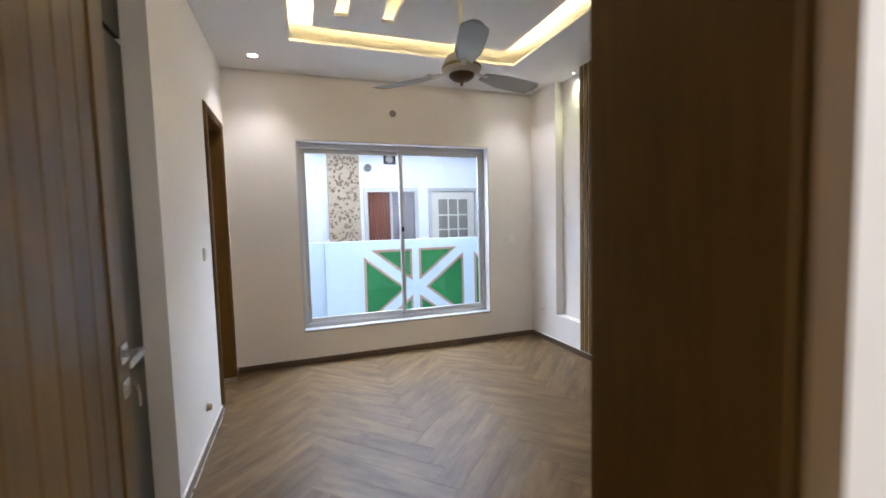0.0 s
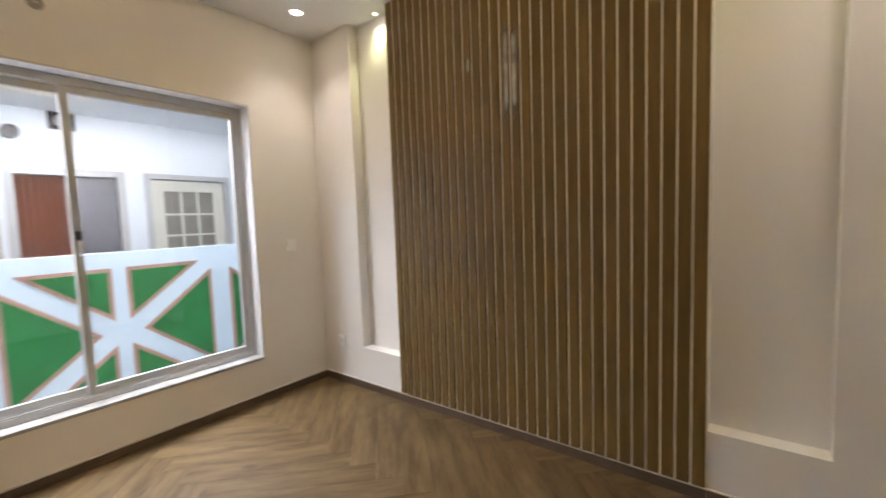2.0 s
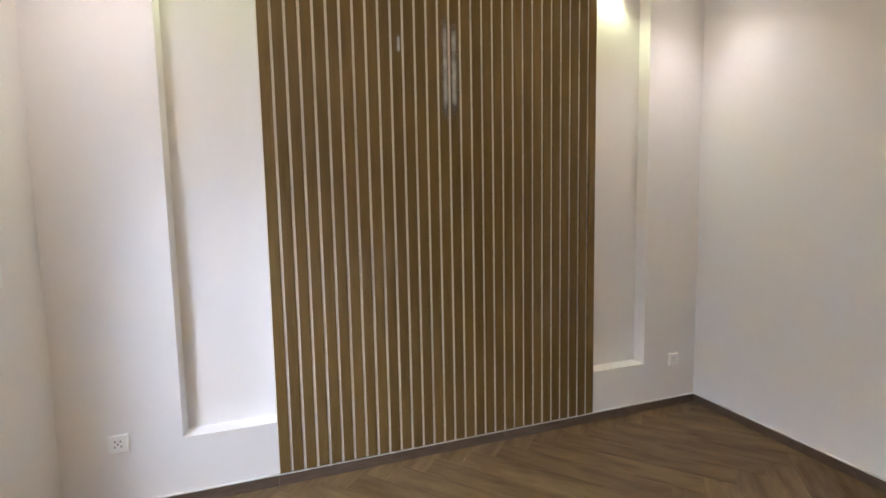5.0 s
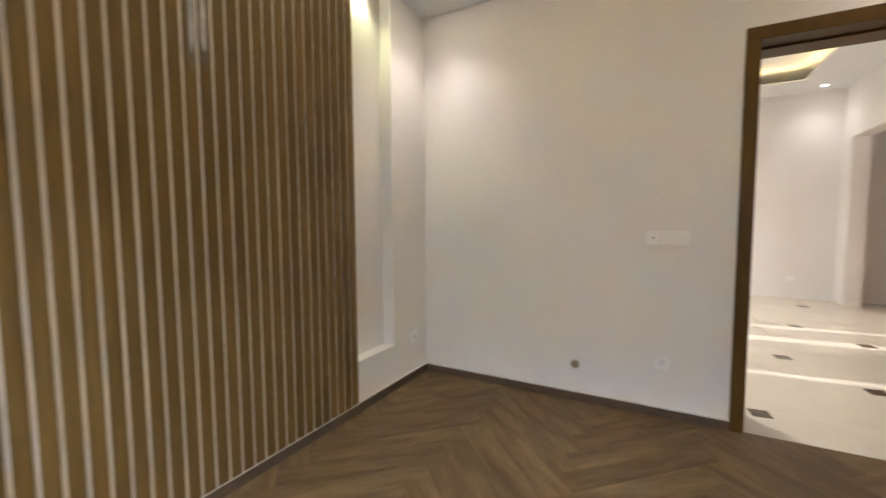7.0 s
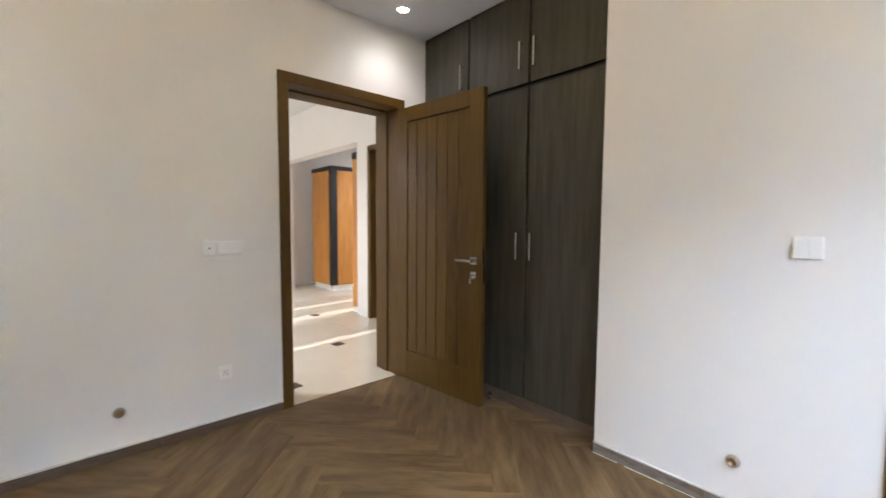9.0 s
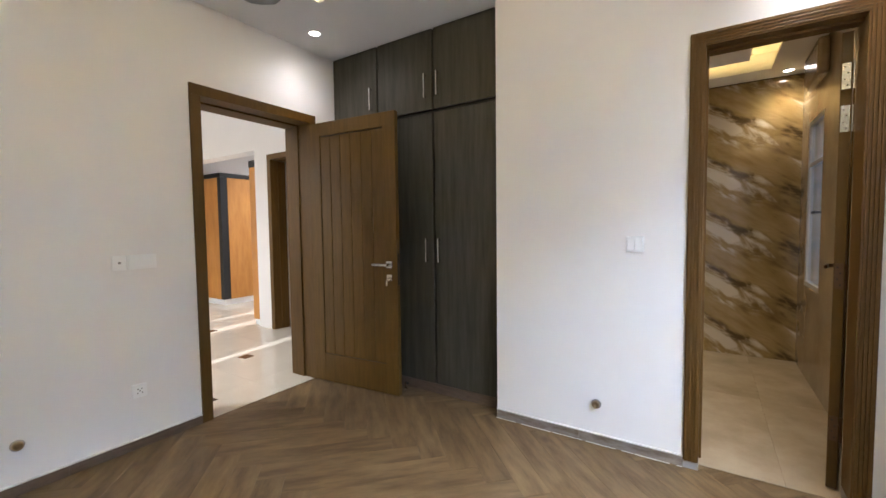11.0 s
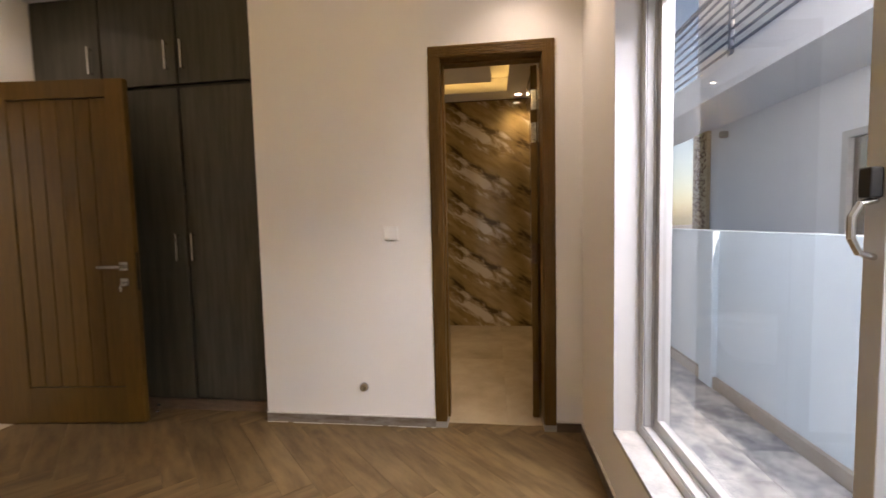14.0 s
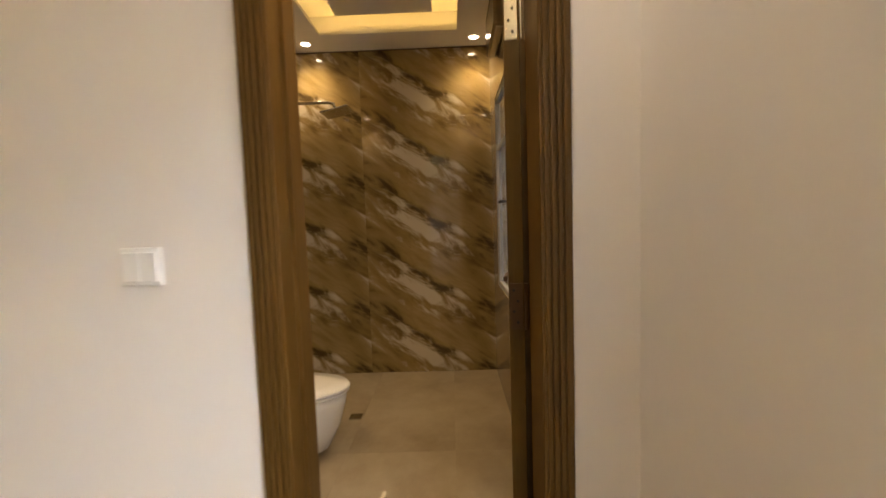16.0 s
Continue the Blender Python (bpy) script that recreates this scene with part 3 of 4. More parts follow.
def door_frame(name, label, w, top, d, depth_out=0.012, flutes=False, foot=0.0, mat=M_FRAME):
    """A frame for an opening w wide, in its own coordinates: x along the wall, y through it (0 at the near face, d at the far)."""
    f = thing(name, label, "door frame")
    for side in (0, 1):
        x = 0 if side == 0 else w - FW
        bm = boxes((x, -depth_out, foot, x + FW, d + depth_out, top - FW), bevel=0.003)
        if flutes:
            for k in range(4):
                box(bm, x + 0.008 + k * 0.0145, -depth_out - 0.006, foot, x + 0.017 + k * 0.0145, -depth_out + 0.001, top - 0.01 - FW * 0.0, bevel=0.0015)
        if not (flutes and side):
            box(bm, x + (FW if side == 0 else -0.012), d * 0.45, foot, x + (FW + 0.012 if side == 0 else 0), d + depth_out - 0.01, top - FW - 0.012)
        part("jamb", bm, mat, f)
        if foot:
            part("plinth_block", boxes((x, -depth_out + 0.002, -0.002, x + FW, d + depth_out, foot - 0.001)), M_KERB, f, "small grey marble block under the jamb")
    bm = boxes((0, -depth_out, top - FW, w, d + depth_out, top), bevel=0.003)
    if flutes:
        for k in range(4):
            box(bm, 0.02, -depth_out - 0.006, top - 0.062 + k * 0.0145, w - 0.02, -depth_out + 0.001, top - 0.053 + k * 0.0145, bevel=0.0015)
    box(bm, FW, d * 0.45, top - FW - 0.012, w - FW, d + depth_out - 0.01, top - FW)
    part("head", bm, mat, f)
    return f


ef = door_frame("entrance_door_frame", "dark brown wooden door frame of the bedroom entrance", dx1 - dx0, dtop, Y0 - HY1, mat=M_JAMB)
ef.matrix_basis = pose(dx1, Y0, 0, 0, 0, 180)


def lever(parent, x, z, y, way, mat=M_CHROME):
    """A square-rosed lever handle with a key rose below; way is the side of the leaf that it stands on, the lever points to -x."""
    h = part("door_handle", boxes((x - 0.027, y, z - 0.027, x + 0.027, y + way * 0.009, z + 0.027), bevel=0.002), mat, parent, "brushed steel lever handle")
    part("lever", boxes((x - 0.13, y + way * 0.04, z - 0.010, x + 0.012, y + way * 0.055, z + 0.010), (x - 0.012, y + way * 0.009, z - 0.01, x + 0.012, y + way * 0.042, z + 0.01), bevel=0.003), mat, h)
    k = part("key_rose", boxes((x - 0.025, y, z - 0.125, x + 0.025, y + way * 0.008, z - 0.075), bevel=0.002), mat, parent, "steel key rose")
    if way < 0:
        part("key", boxes((x - 0.002, y + way * 0.008, z - 0.105, x + 0.002, y + way * 0.03, z - 0.096), (x - 0.003, y + way * 0.03, z - 0.125, x + 0.003, y + way * 0.034, z - 0.092),
                          (x - 0.012, y + way * 0.034, z - 0.155, x + 0.004, y + way * 0.037, z - 0.118), bevel=0.001), mat, k, "key left in the lock")


def door_leaf(name, label, w, h, grooved, m):
    """A leaf in its own coordinates: hinge at x=0, free edge at x=w, thickness 0.04 in y."""
    d = thing(name, label, "door", m)
    st, rt, rb = 0.115, 0.11, 0.24
    part("stile", boxes((0, 0, 0.008, st, 0.04, h), bevel=0.002), M_DOOR, d)
    part("stile", boxes((w - st, 0, 0.008, w, 0.04, h), bevel=0.002), M_DOOR, d)
    part("top_rail", boxes((st, 0, h - rt, w - st, 0.04, h), bevel=0.002), M_DOOR, d)
    part("bottom_rail", boxes((st, 0, 0.008, w - st, 0.04, rb), bevel=0.002), M_DOOR, d)
    pw = (w - 2 * st) / grooved
    pm = mesh_of("plank", boxes((0.0015, 0.006, rb + 0.004, pw - 0.0015, 0.034, h - rt - 0.004), bevel=0.004), M_DOOR)
    for k in range(grooved):
        piece("plank", pm, d, st + pw * k, 0, 0)
    part("groove_backing", boxes((st, 0.014, rb, w - st, 0.026, h - rt)), M_BLACK, d)
    return d


HINGE = Vector((-0.52, 0.61))
FREE = Vector((-0.597, 1.468))
ang = math.degrees(math.atan2(FREE.y - HINGE.y, FREE.x - HINGE.x))
leaf = door_leaf("entrance_door", "open brown wooden door with vertical tongue-and-groove planks", 0.862, 2.165, 6, pose(HINGE.x, HINGE.y, 0, 0, 0, ang))
lever(leaf, 0.795, 1.015, 0.04, 1)
lever(leaf, 0.795, 1.015, 0.0, -1)
part("lock_plate", boxes((0.8615, 0.010, 0.86, 0.8635, 0.030, 1.10)), M_CHROME, leaf, "steel lock plate in the door edge")
for hz in (0.25, 1.1, 1.95):
    part("hinge", moved(lathe([(0, -0.05), (0.007, -0.05), (0.007, 0.05), (0, 0.05)], 10), pose(-0.006, 0.04, hz)), M_BRONZE, leaf, "dark butt hinge")
stop = thing("door_stop", "small steel door stop on the floor by the wardrobe", "door stop", pose(-0.762, 1.405, 0, 0, 0, 55))
part("base_plate", boxes((-0.03, -0.011, -0.002, 0.012, 0.011, 0.005), bevel=0.002), M_CHROME, stop)
part("stop_arm", tube([(-0.012, 0, 0.004), (-0.012, 0, 0.040), (-0.004, 0, 0.052), (0.034, 0, 0.058)], 0.006), M_CHROME, stop)
part("buffer", moved(lathe([(0, 0), (0.009, 0), (0.009, 0.012), (0, 0.012)], 12), pose(0.034, 0, 0.058, 0, 90, 0)), M_BLACK, stop, "black rubber buffer")

# ---- bathroom door ----
bf = door_frame("bathroom_door_frame", "brown fluted wooden door frame of the bathroom", BATH[1] - BATH[0], BATH[2], 0.12, flutes=True, foot=0.04)
bf.matrix_basis = pose(X0, BATH[0], 0, 0, 0, 90)
bleaf = door_leaf("bathroom_door", "brown wooden bathroom door standing open against the wall", 0.60, 2.165, 4, pose(-0.842, 3.968, 0, 0, 0, 167))
part("edge_plate", boxes((0.60, 0.01, 0.93, 0.602, 0.03, 1.1)), M_CHROME, bleaf)
lever(bleaf, 0.54, 1.05, 0.04, 1, M_BRONZE)
for hz, mat, label in ((0.305, M_BRONZE, "dark stained hinge plate"), (1.04, M_BRONZE, "dark stained hinge plate"), (1.77, M_CHROME, "pale steel hinge plate"), (1.965, M_CHROME, "pale steel hinge plate")):
    hp = part("hinge_plate", boxes((-0.003, 0.004, hz - 0.06, 0.0, 0.036, hz + 0.06), bevel=0.001), mat, bleaf, label)
    part("knuckle", moved(lathe([(0, -0.06), (0.006, -0.06), (0.006, 0.06), (0, 0.06)], 10), pose(0.0, -0.006, hz)), mat, hp)
    for k in range(4):
        part("screw", moved(lathe([(0, 0), (0.0035, 0), (0.0035, 0.001), (0, 0.001)], 8), pose(-0.003, 0.016 + 0.010 * (k % 2), hz - 0.042 + 0.028 * k, 0, -90, 0)), M_BLACK, hp)

# ---- wardrobe ----
ward = thing("built_in_wardrobe", "dark grey wood-grain built-in wardrobe up to the ceiling", "wardrobe")
FX = -0.80
part("carcass", boxes((-1.335, WARD[0] + 0.002, 0.0, FX - 0.024, WARD[1] - 0.002, H + 0.015)), M_BLACK, ward, "black carcass showing in the gaps")
part("plinth", boxes((FX - 0.024, WARD[0] + 0.002, 0.0, FX - 0.010, WARD[1] - 0.002, 0.075)), M_SKIRT, ward, "brown tiled plinth")
cols = (WARD[0] + 0.004, 1.125, 1.677, WARD[1] - 0.004)


def cabinet_door(y0, y1, z0, z1, hy, hz):
    d = part("cabinet_door", boxes((FX - 0.02, y0 + 0.010, z0, FX, y1 - 0.010, z1), bevel=0.0015), M_WARD, ward)
    part("bar_handle", boxes((FX + 0.022, hy - 0.006, hz - 0.09, FX + 0.034, hy + 0.006, hz + 0.09), (FX, hy - 0.005, hz - 0.085, FX + 0.024, hy + 0.005, hz - 0.073),
                             (FX, hy - 0.005, hz + 0.073, FX + 0.024, hy + 0.005, hz + 0.085), bevel=0.002), M_CHROME, d, "brushed steel bar handle")


for k, side in ((0, 1), (1, 1), (2, 0)):
    y0, y1 = cols[k], cols[k + 1]
    hy = y1 - 0.062 if side else y0 + 0.05
    cabinet_door(y0, y1, 0.082, 2.157, hy, 1.12)
    cabinet_door(y0, y1, 2.185, H - 0.004, hy, 2.36)

# ---- ceiling fittings ----
def downlight(x, y, z, r, label):
    d = thing("downlight", label, "ceiling light", pose(x, y, z), "recessed ceiling lights")
    part("trim_ring", lathe([(r * 0.72, 0.0), (r * 0.72, -0.002), (r * 0.8, -0.006), (r, -0.005), (r * 1.02, 0.0)], 28), M_PLASTIC, d, smooth=True)
    part("lens", lathe([(0, -0.001), (r * 0.73, -0.001), (r * 0.73, 0.0), (0, 0.0)], 28), M_LENS, d, "lit warm white lens")
    return d


for x, y in ((-0.40, 3.85), (2.13, 3.86), (-0.37, 0.89), (2.17, 0.92)):
    downlight(x, y, H, 0.05, "small round recessed downlight, lit, in the white ceiling")
for y in (3.47, 1.27):
    downlight(X1 + 0.035, y, H, 0.018, "tiny lit spot above a wall niche")

fan = thing("ceiling_fan", "cream three-blade ceiling fan with bronze bowl, hanging still", "ceiling fan", pose(FAN[0], FAN[1], 0))
part("canopy", lathe([(0.0, H + 0.05), (0.055, H + 0.05), (0.055, H + 0.03), (0.030, H - 0.02), (0.014, H - 0.03), (0, H - 0.03)]), M_FAN, fan, smooth=True)
part("downrod", lathe([(0, 2.36), (0.012, 2.36), (0.012, H - 0.02), (0, H - 0.02)], 14), M_FAN, fan, "cream enamelled rod", smooth=True)
part("lower_canopy", lathe([(0.012, 2.46), (0.026, 2.44), (0.042, 2.385), (0.045, 2.365), (0.0, 2.365)]), M_FAN, fan, smooth=True)
part("motor_housing", lathe([(0, 2.37), (0.055, 2.365), (0.09, 2.345), (0.112, 2.31), (0.118, 2.28), (0.112, 2.255), (0.088, 2.243), (0, 2.243)], 32), M_FAN, fan, smooth=True)
part("trim_band", lathe([(0.113, 2.290), (0.1205, 2.287), (0.1205, 2.275), (0.113, 2.272)], 32), M_BRASS, fan, "thin brass band", smooth=True)
part("lower_bowl", lathe([(0.078, 2.243), (0.074, 2.228), (0.055, 2.213), (0.025, 2.206), (0.0, 2.205)], 28), M_BRONZE, fan, "dark bronze bowl", smooth=True)
part("finial", lathe([(0.014, 2.206), (0.016, 2.199), (0.009, 2.19), (0.011, 2.182), (0, 2.172)], 14), M_BRASS, fan, "small brass finial", smooth=True)


def blade_mesh():
    """A long pressed blade with rounded tip, slightly pitched and cambered, running along x."""
    bm = bmesh.new()
    n, w = 12, 6
    top, low = [], []
    for i in range(n + 1):
        t = i / n
        x = 0.16 + 0.47 * t
        half = (0.040 + 0.030 * min(1.0, t * 3.0)) * (1.0 if t < 0.86 else math.sqrt(max(0.04, 1 - ((t - 0.86) / 0.145) ** 2)))
        a, b = [], []
        for k in range(w + 1):
            y = half * (2 * k / w - 1)
            z = 2.262 - 0.20 * y - 0.010 * (y / 0.07) ** 2
            a.append(bm.verts.new((x, y, z + 0.002)))
            b.append(bm.verts.new((x, y, z - 0.002)))
        top.append(a)
        low.append(b)
    for i in range(n):
        for k in range(w):
            bm.faces.new((top[i][k], top[i + 1][k], top[i + 1][k + 1], top[i][k + 1]))
            bm.faces.new((low[i][k + 1], low[i + 1][k + 1], low[i + 1][k], low[i][k]))
        for k, s in ((0, 1), (w, -1)):
            q = (top[i][k], low[i][k], low[i + 1][k], top[i + 1][k])
            bm.faces.new(q[::s])
    for i in (0, n):
        for k in range(w):
            bm.faces.new((top[i][k], top[i][k + 1], low[i][k + 1], low[i][k]))
    bmesh.ops.recalc_face_normals(bm, faces=bm.faces)
    return bm


M_BLADE = material("grey white enamel blade", (0.50, 0.52, 0.52), 0.25, second=(0.45, 0.47, 0.47), scale=5)
bm_blade = mesh_of("blade", blade_mesh(), M_BLADE, True)
arm_mesh = mesh_of("blade_arm", boxes((0.10, -0.016, 2.258, 0.20, 0.016, 2.266), (0.185, -0.034, 2.2655, 0.225, 0.034, 2.270), bevel=0.002), M_FAN)
for a in (14, 137, 254):
    b = piece("blade", bm_blade, fan, 0, 0, 0, a)
    piece("blade_arm", arm_mesh, b, 0, 0, 0)


# ---- switches, sockets, outlets ----
def switch_plate(name, label, cat, w, h, keys, m, group=""):
    """A wall plate in its own coordinates: x along the wall, z up, front towards -y."""
    s = thing(name, label, cat, m, group)
    part("plate", boxes((-w / 2, -0.013, -h / 2, w / 2, 0.0, h / 2), bevel=0.003), M_PLASTIC, s)
    for x0, x1 in keys:
        part("rocker", boxes((x0, -0.0175, -h / 2 + 0.010, x1, -0.012, h / 2 - 0.010), bevel=0.0015), M_PLASTIC, s)
    return s


def socket(label, m):
    s = switch_plate("wall_socket", label, "socket", 0.076, 0.080, (), m, "wall sockets")
    for x, z in ((-0.010, 0.012), (0.010, 0.012), (0, 0.0), (-0.012, -0.012), (0.012, -0.012)):
        part("pin_hole", boxes((x - 0.003, -0.0142, z - 0.004, x + 0.003, -0.0125, z + 0.004)), M_KERB, s)


SOUTH, NORTH, EAST, WEST = 180, 0, -90, 90
sp = switch_plate("switch_panel", "long white switch panel beside the entrance", "switch", 0.15, 0.086, ((-0.066, 0.066),), pose(0.725, Y0, 1.112, 0, 0, SOUTH))
dm = switch_plate("fan_regulator", "small white regulator plate with a grey dial", "switch", 0.070, 0.086, (), pose(0.838, Y0, 1.112, 0, 0, SOUTH))
part("dial", moved(lathe([(0, 0), (0.007, 0), (0.006, 0.008), (0, 0.008)], 18), pose(0, -0.013, 0, 90, 0, 0)), M_KERB, dm, "small grey dial", smooth=True)
switch_plate("light_switch", "square white two-gang switch by the bathroom door", "switch", 0.090, 0.086, ((-0.038, -0.001), (0.001, 0.038)), pose(X0, 3.09, 1.187, 0, 0, WEST))
switch_plate("light_switch", "square white single switch beside the window", "switch", 0.078, 0.09, ((-0.028, 0.028),), pose(2.185, Y1, 1.148, 0, 0, NORTH))
socket("white wall socket near the entrance door", pose(0.77, Y0, 0.345, 0, 0, SOUTH))
socket("white wall socket near the window corner", pose(X1, 3.98, 0.347, 0, 0, EAST))
socket("white wall socket near the far corner", pose(X1, 0.796, 0.328, 0, 0, EAST))


def pipe_outlet(m):
    p = thing("pipe_outlet", "dull brass pipe end sticking out of the wall", "pipe outlet", m)
    part("flange", moved(lathe([(0.020, 0.0), (0.028, 0.0), (0.028, 0.004), (0.022, 0.006)], 20), pose(0, 0, 0, 90, 0, 0)), M_KERB, p, smooth=True)
    part("socket_end", moved(lathe([(0.0, 0.004), (0.014, 0.004), (0.014, 0.026), (0.020, 0.026), (0.022, 0.0), (0.0, 0.0)], 20), pose(0, 0, 0, 90, 0, 0)), M_BRASS, p, smooth=True)


pipe_outlet(pose(1.287, Y0, 0.248, 0, 0, SOUTH))
pipe_outlet(pose(X0, 2.89, 0.238, 0, 0, WEST))
jb = thing("ceiling_rose", "small round beige cover high on the wall", "cable cover", pose(0.85, Y1, 2.47))
part("cover", moved(lathe([(0.034, 0), (0.034, 0.006), (0.026, 0.010), (0.0, 0.010)], 20), pose(0, 0, 0, 90, 0, 0)), M_KERB, jb, smooth=True)
part("screw", moved(lathe([(0.008, 0.010), (0.008, 0.013), (0, 0.013)], 10), pose(0, 0, 0, 90, 0, 0)), M_CHROME, jb)

# ---- bathroom ----
structure("bath_wall_far", boxes((BX0 - 0.2, BY0 - 0.2, -0.1, BX0 - 0.012, Y1, T)), M_GROUT, "wall behind the marble tiles", "wall")
far = tagged(new("wall_bath_marble"), "glossy brown and white figured marble tiles", "wall", kind="structure")
TH, TW = 0.528, 1.05
tile_a = mesh_of("tile", boxes((0, 0.0002, 0.0002, 0.012, TW - 0.0002, TH - 0.0002), bevel=0.0003), M_MARBLE)
tile_b = mesh_of("tile", boxes((0, 0.0002 + TW - (BY1 - TW - BY0), 0.0002, 0.012, TW - 0.0002, TH - 0.0002), bevel=0.0003), M_MARBLE)
for r in range(5):
    piece("tile", tile_a, far, BX0 - 0.012, BY1 - TW, r * TH)
    piece("tile", tile_b, far, BX0 - 0.012, BY1 - 2 * TW, r * TH)
structure("wall_bath_south", boxes((BX0, BY0 - 0.10, -0.1, BX1, BY0, T)), M_BTILE, "beige tiled bathroom wall", "wall")
structure("wall_bath_north", wall_with_hole(bmesh.new(), "x", BX0, BX1, BY1, Y1 - 0.001, -0.1, T, [BWIN]), M_BTILE, "beige tiled bathroom wall with a frosted window", "wall")
structure("wall_bath_east", wall_with_hole(bmesh.new(), "y", BY0, BY1, BX1 - 0.012, BX1 - 0.001, -0.05, BH, [(BATH[0], BATH[1], -0.05, BATH[2])]), M_BTILE, "beige tiled wall around the bathroom doorway", "wall")
bt = structure("bath_floor", boxes((BX0 - 0.1, BY0 - 0.1, -0.12, X0 - 0.055, BY1 + 0.06, -0.006)), M_BTILE, "beige polished bathroom floor tiles", "floor")
btile = mesh_of("floor_tile", boxes((0.0003, 0.0003, -0.008, 1.1997, 0.5997, 0.0), bevel=0.0003), M_BTILE)
bt_cut = mesh_of("floor_tile", boxes((0.0003, 0.0003, -0.008, 1.1997, 0.36, 0.0), bevel=0.0003), M_BTILE)
for i in range(2):
    for j in range(3):
        piece("floor_tile", bt_cut if j == 2 else btile, bt, BX0 + 0.0 + 1.2 * i, BY0 + 0.6 * j, -0.001)
bx0, bx1, by0, by1 = BTRAY
bc = boxes((BX0, BY0, BH, bx0, BY1, BH + 0.02), (bx1, BY0, BH, BX1, BY1, BH + 0.02), (bx0, BY0, BH, bx1, by0, BH + 0.02), (bx0, by1, BH, bx1, BY1, BH + 0.02),
           (BX0, BY0, BH + 0.18, BX1, BY1, BH + 0.20), (bx0 + 0.17, by0 + 0.17, BH + 0.05, bx1 - 0.17, by1 - 0.17, BH + 0.07))
for a in ((bx0 - 0.11, by0 - 0.11, bx0 - 0.10, by1 + 0.11), (bx1 + 0.10, by0 - 0.11, bx1 + 0.11, by1 + 0.11), (bx0 - 0.10, by0 - 0.11, bx1 + 0.10, by0 - 0.10), (bx0 - 0.10, by1 + 0.10, bx1 + 0.10, by1 + 0.11)):
    box(bc, a[0], a[1], BH + 0.021, a[2], a[3], BH + 0.179)
structure("bath_ceiling", bc, M_CEIL, "white bathroom ceiling with a warm lit tray", "ceiling")
for y in (2.71, 4.00):
    downlight(-3.00, y, BH, 0.045, "small lit downlight close to the marble wall")
for y in (2.71, 4.00):
    downlight(-0.99, y, BH, 0.045, "small lit downlight in the bathroom ceiling over the door wall")

bw = tagged(new("window_2"), "tall narrow frosted bathroom window", "window", kind="structure")
a0, a1, c0, c1 = BWIN
part("window_frame", boxes((a0, BY1 + 0.006, c0, a0 + 0.035, BY1 + 0.056, c1), (a1 - 0.035, BY1 + 0.006, c0, a1, BY1 + 0.056, c1), (a0 + 0.035, BY1 + 0.006, c0, a1 - 0.035, BY1 + 0.056, c0 + 0.035),
                           (a0 + 0.035, BY1 + 0.006, c1 - 0.035, a1 - 0.035, BY1 + 0.056, c1), (a0 + 0.035, BY1 + 0.010, 1.765, a1 - 0.035, BY1 + 0.052, 1.795), bevel=0.002), M_ALU, bw)
part("window_handle", boxes((a1 - 0.15, BY1 - 0.034, 1.365, a1 - 0.01, BY1 - 0.020, 1.383), (a1 - 0.028, BY1 - 0.021, 1.366, a1 - 0.012, BY1 + 0.006, 1.382), bevel=0.002), M_BLACK, bw, "black window handle")
M_FROST = glass("frosted glass", (0.94, 0.98, 1.0), 0.08)
for u, w in ((c0 + 0.03, 1.767), (1.793, c1 - 0.03)):
    g = part("pane", boxes((a0 + 0.03, BY1 + 0.022, u, a1 - 0.03, BY1 + 0.027, w)), M_FROST, bw)
    g.visible_shadow = False


def toilet(m):
    """A wall-hung pan; the wall is at y=0, the rim points to +y."""
    t = thing("toilet", "white wall-hung ceramic toilet with closed lid", "toilet", m)

    def oval(rx, ry, cy, z, n=28):
        return [Vector((rx * math.cos(2 * math.pi * k / n), max(0.005, cy + ry * math.sin(2 * math.pi * k / n)), z)) for k in range(n)]

    def loft(rings):
        bm = bmesh.new()
        vs = [[bm.verts.new(p) for p in r] for r in rings]
        for a, b in zip(vs, vs[1:]):
            for k in range(len(a)):
                bm.faces.new((a[k], a[(k + 1) % len(a)], b[(k + 1) % len(a)], b[k]))
        bm.faces.new(vs[0][::-1])
        bm.faces.new(vs[-1])
        bmesh.ops.remove_doubles(bm, verts=bm.verts, dist=1e-5)
        bmesh.ops.recalc_face_normals(bm, faces=bm.faces)
        return bm
    part("bowl", loft([oval(0.125, 0.20, 0.22, 0.07), oval(0.15, 0.25, 0.27, 0.10), oval(0.168, 0.28, 0.30, 0.22), oval(0.180, 0.30, 0.315, 0.34), oval(0.184, 0.305, 0.32, 0.40)]), M_CERAMIC, t, smooth=True)
    part("seat", loft([oval(0.186, 0.31, 0.322, 0.402), oval(0.19, 0.315, 0.325, 0.408), oval(0.188, 0.313, 0.324, 0.416)]), M_CERAMIC, t, smooth=True)
    part("lid", loft([oval(0.186, 0.31, 0.322, 0.419), oval(0.192, 0.317, 0.327, 0.425), oval(0.186, 0.311, 0.323, 0.438), oval(0.12, 0.22, 0.32, 0.444)]), M_CERAMIC, t, "cream plastic lid, closed", smooth=True)
    return t


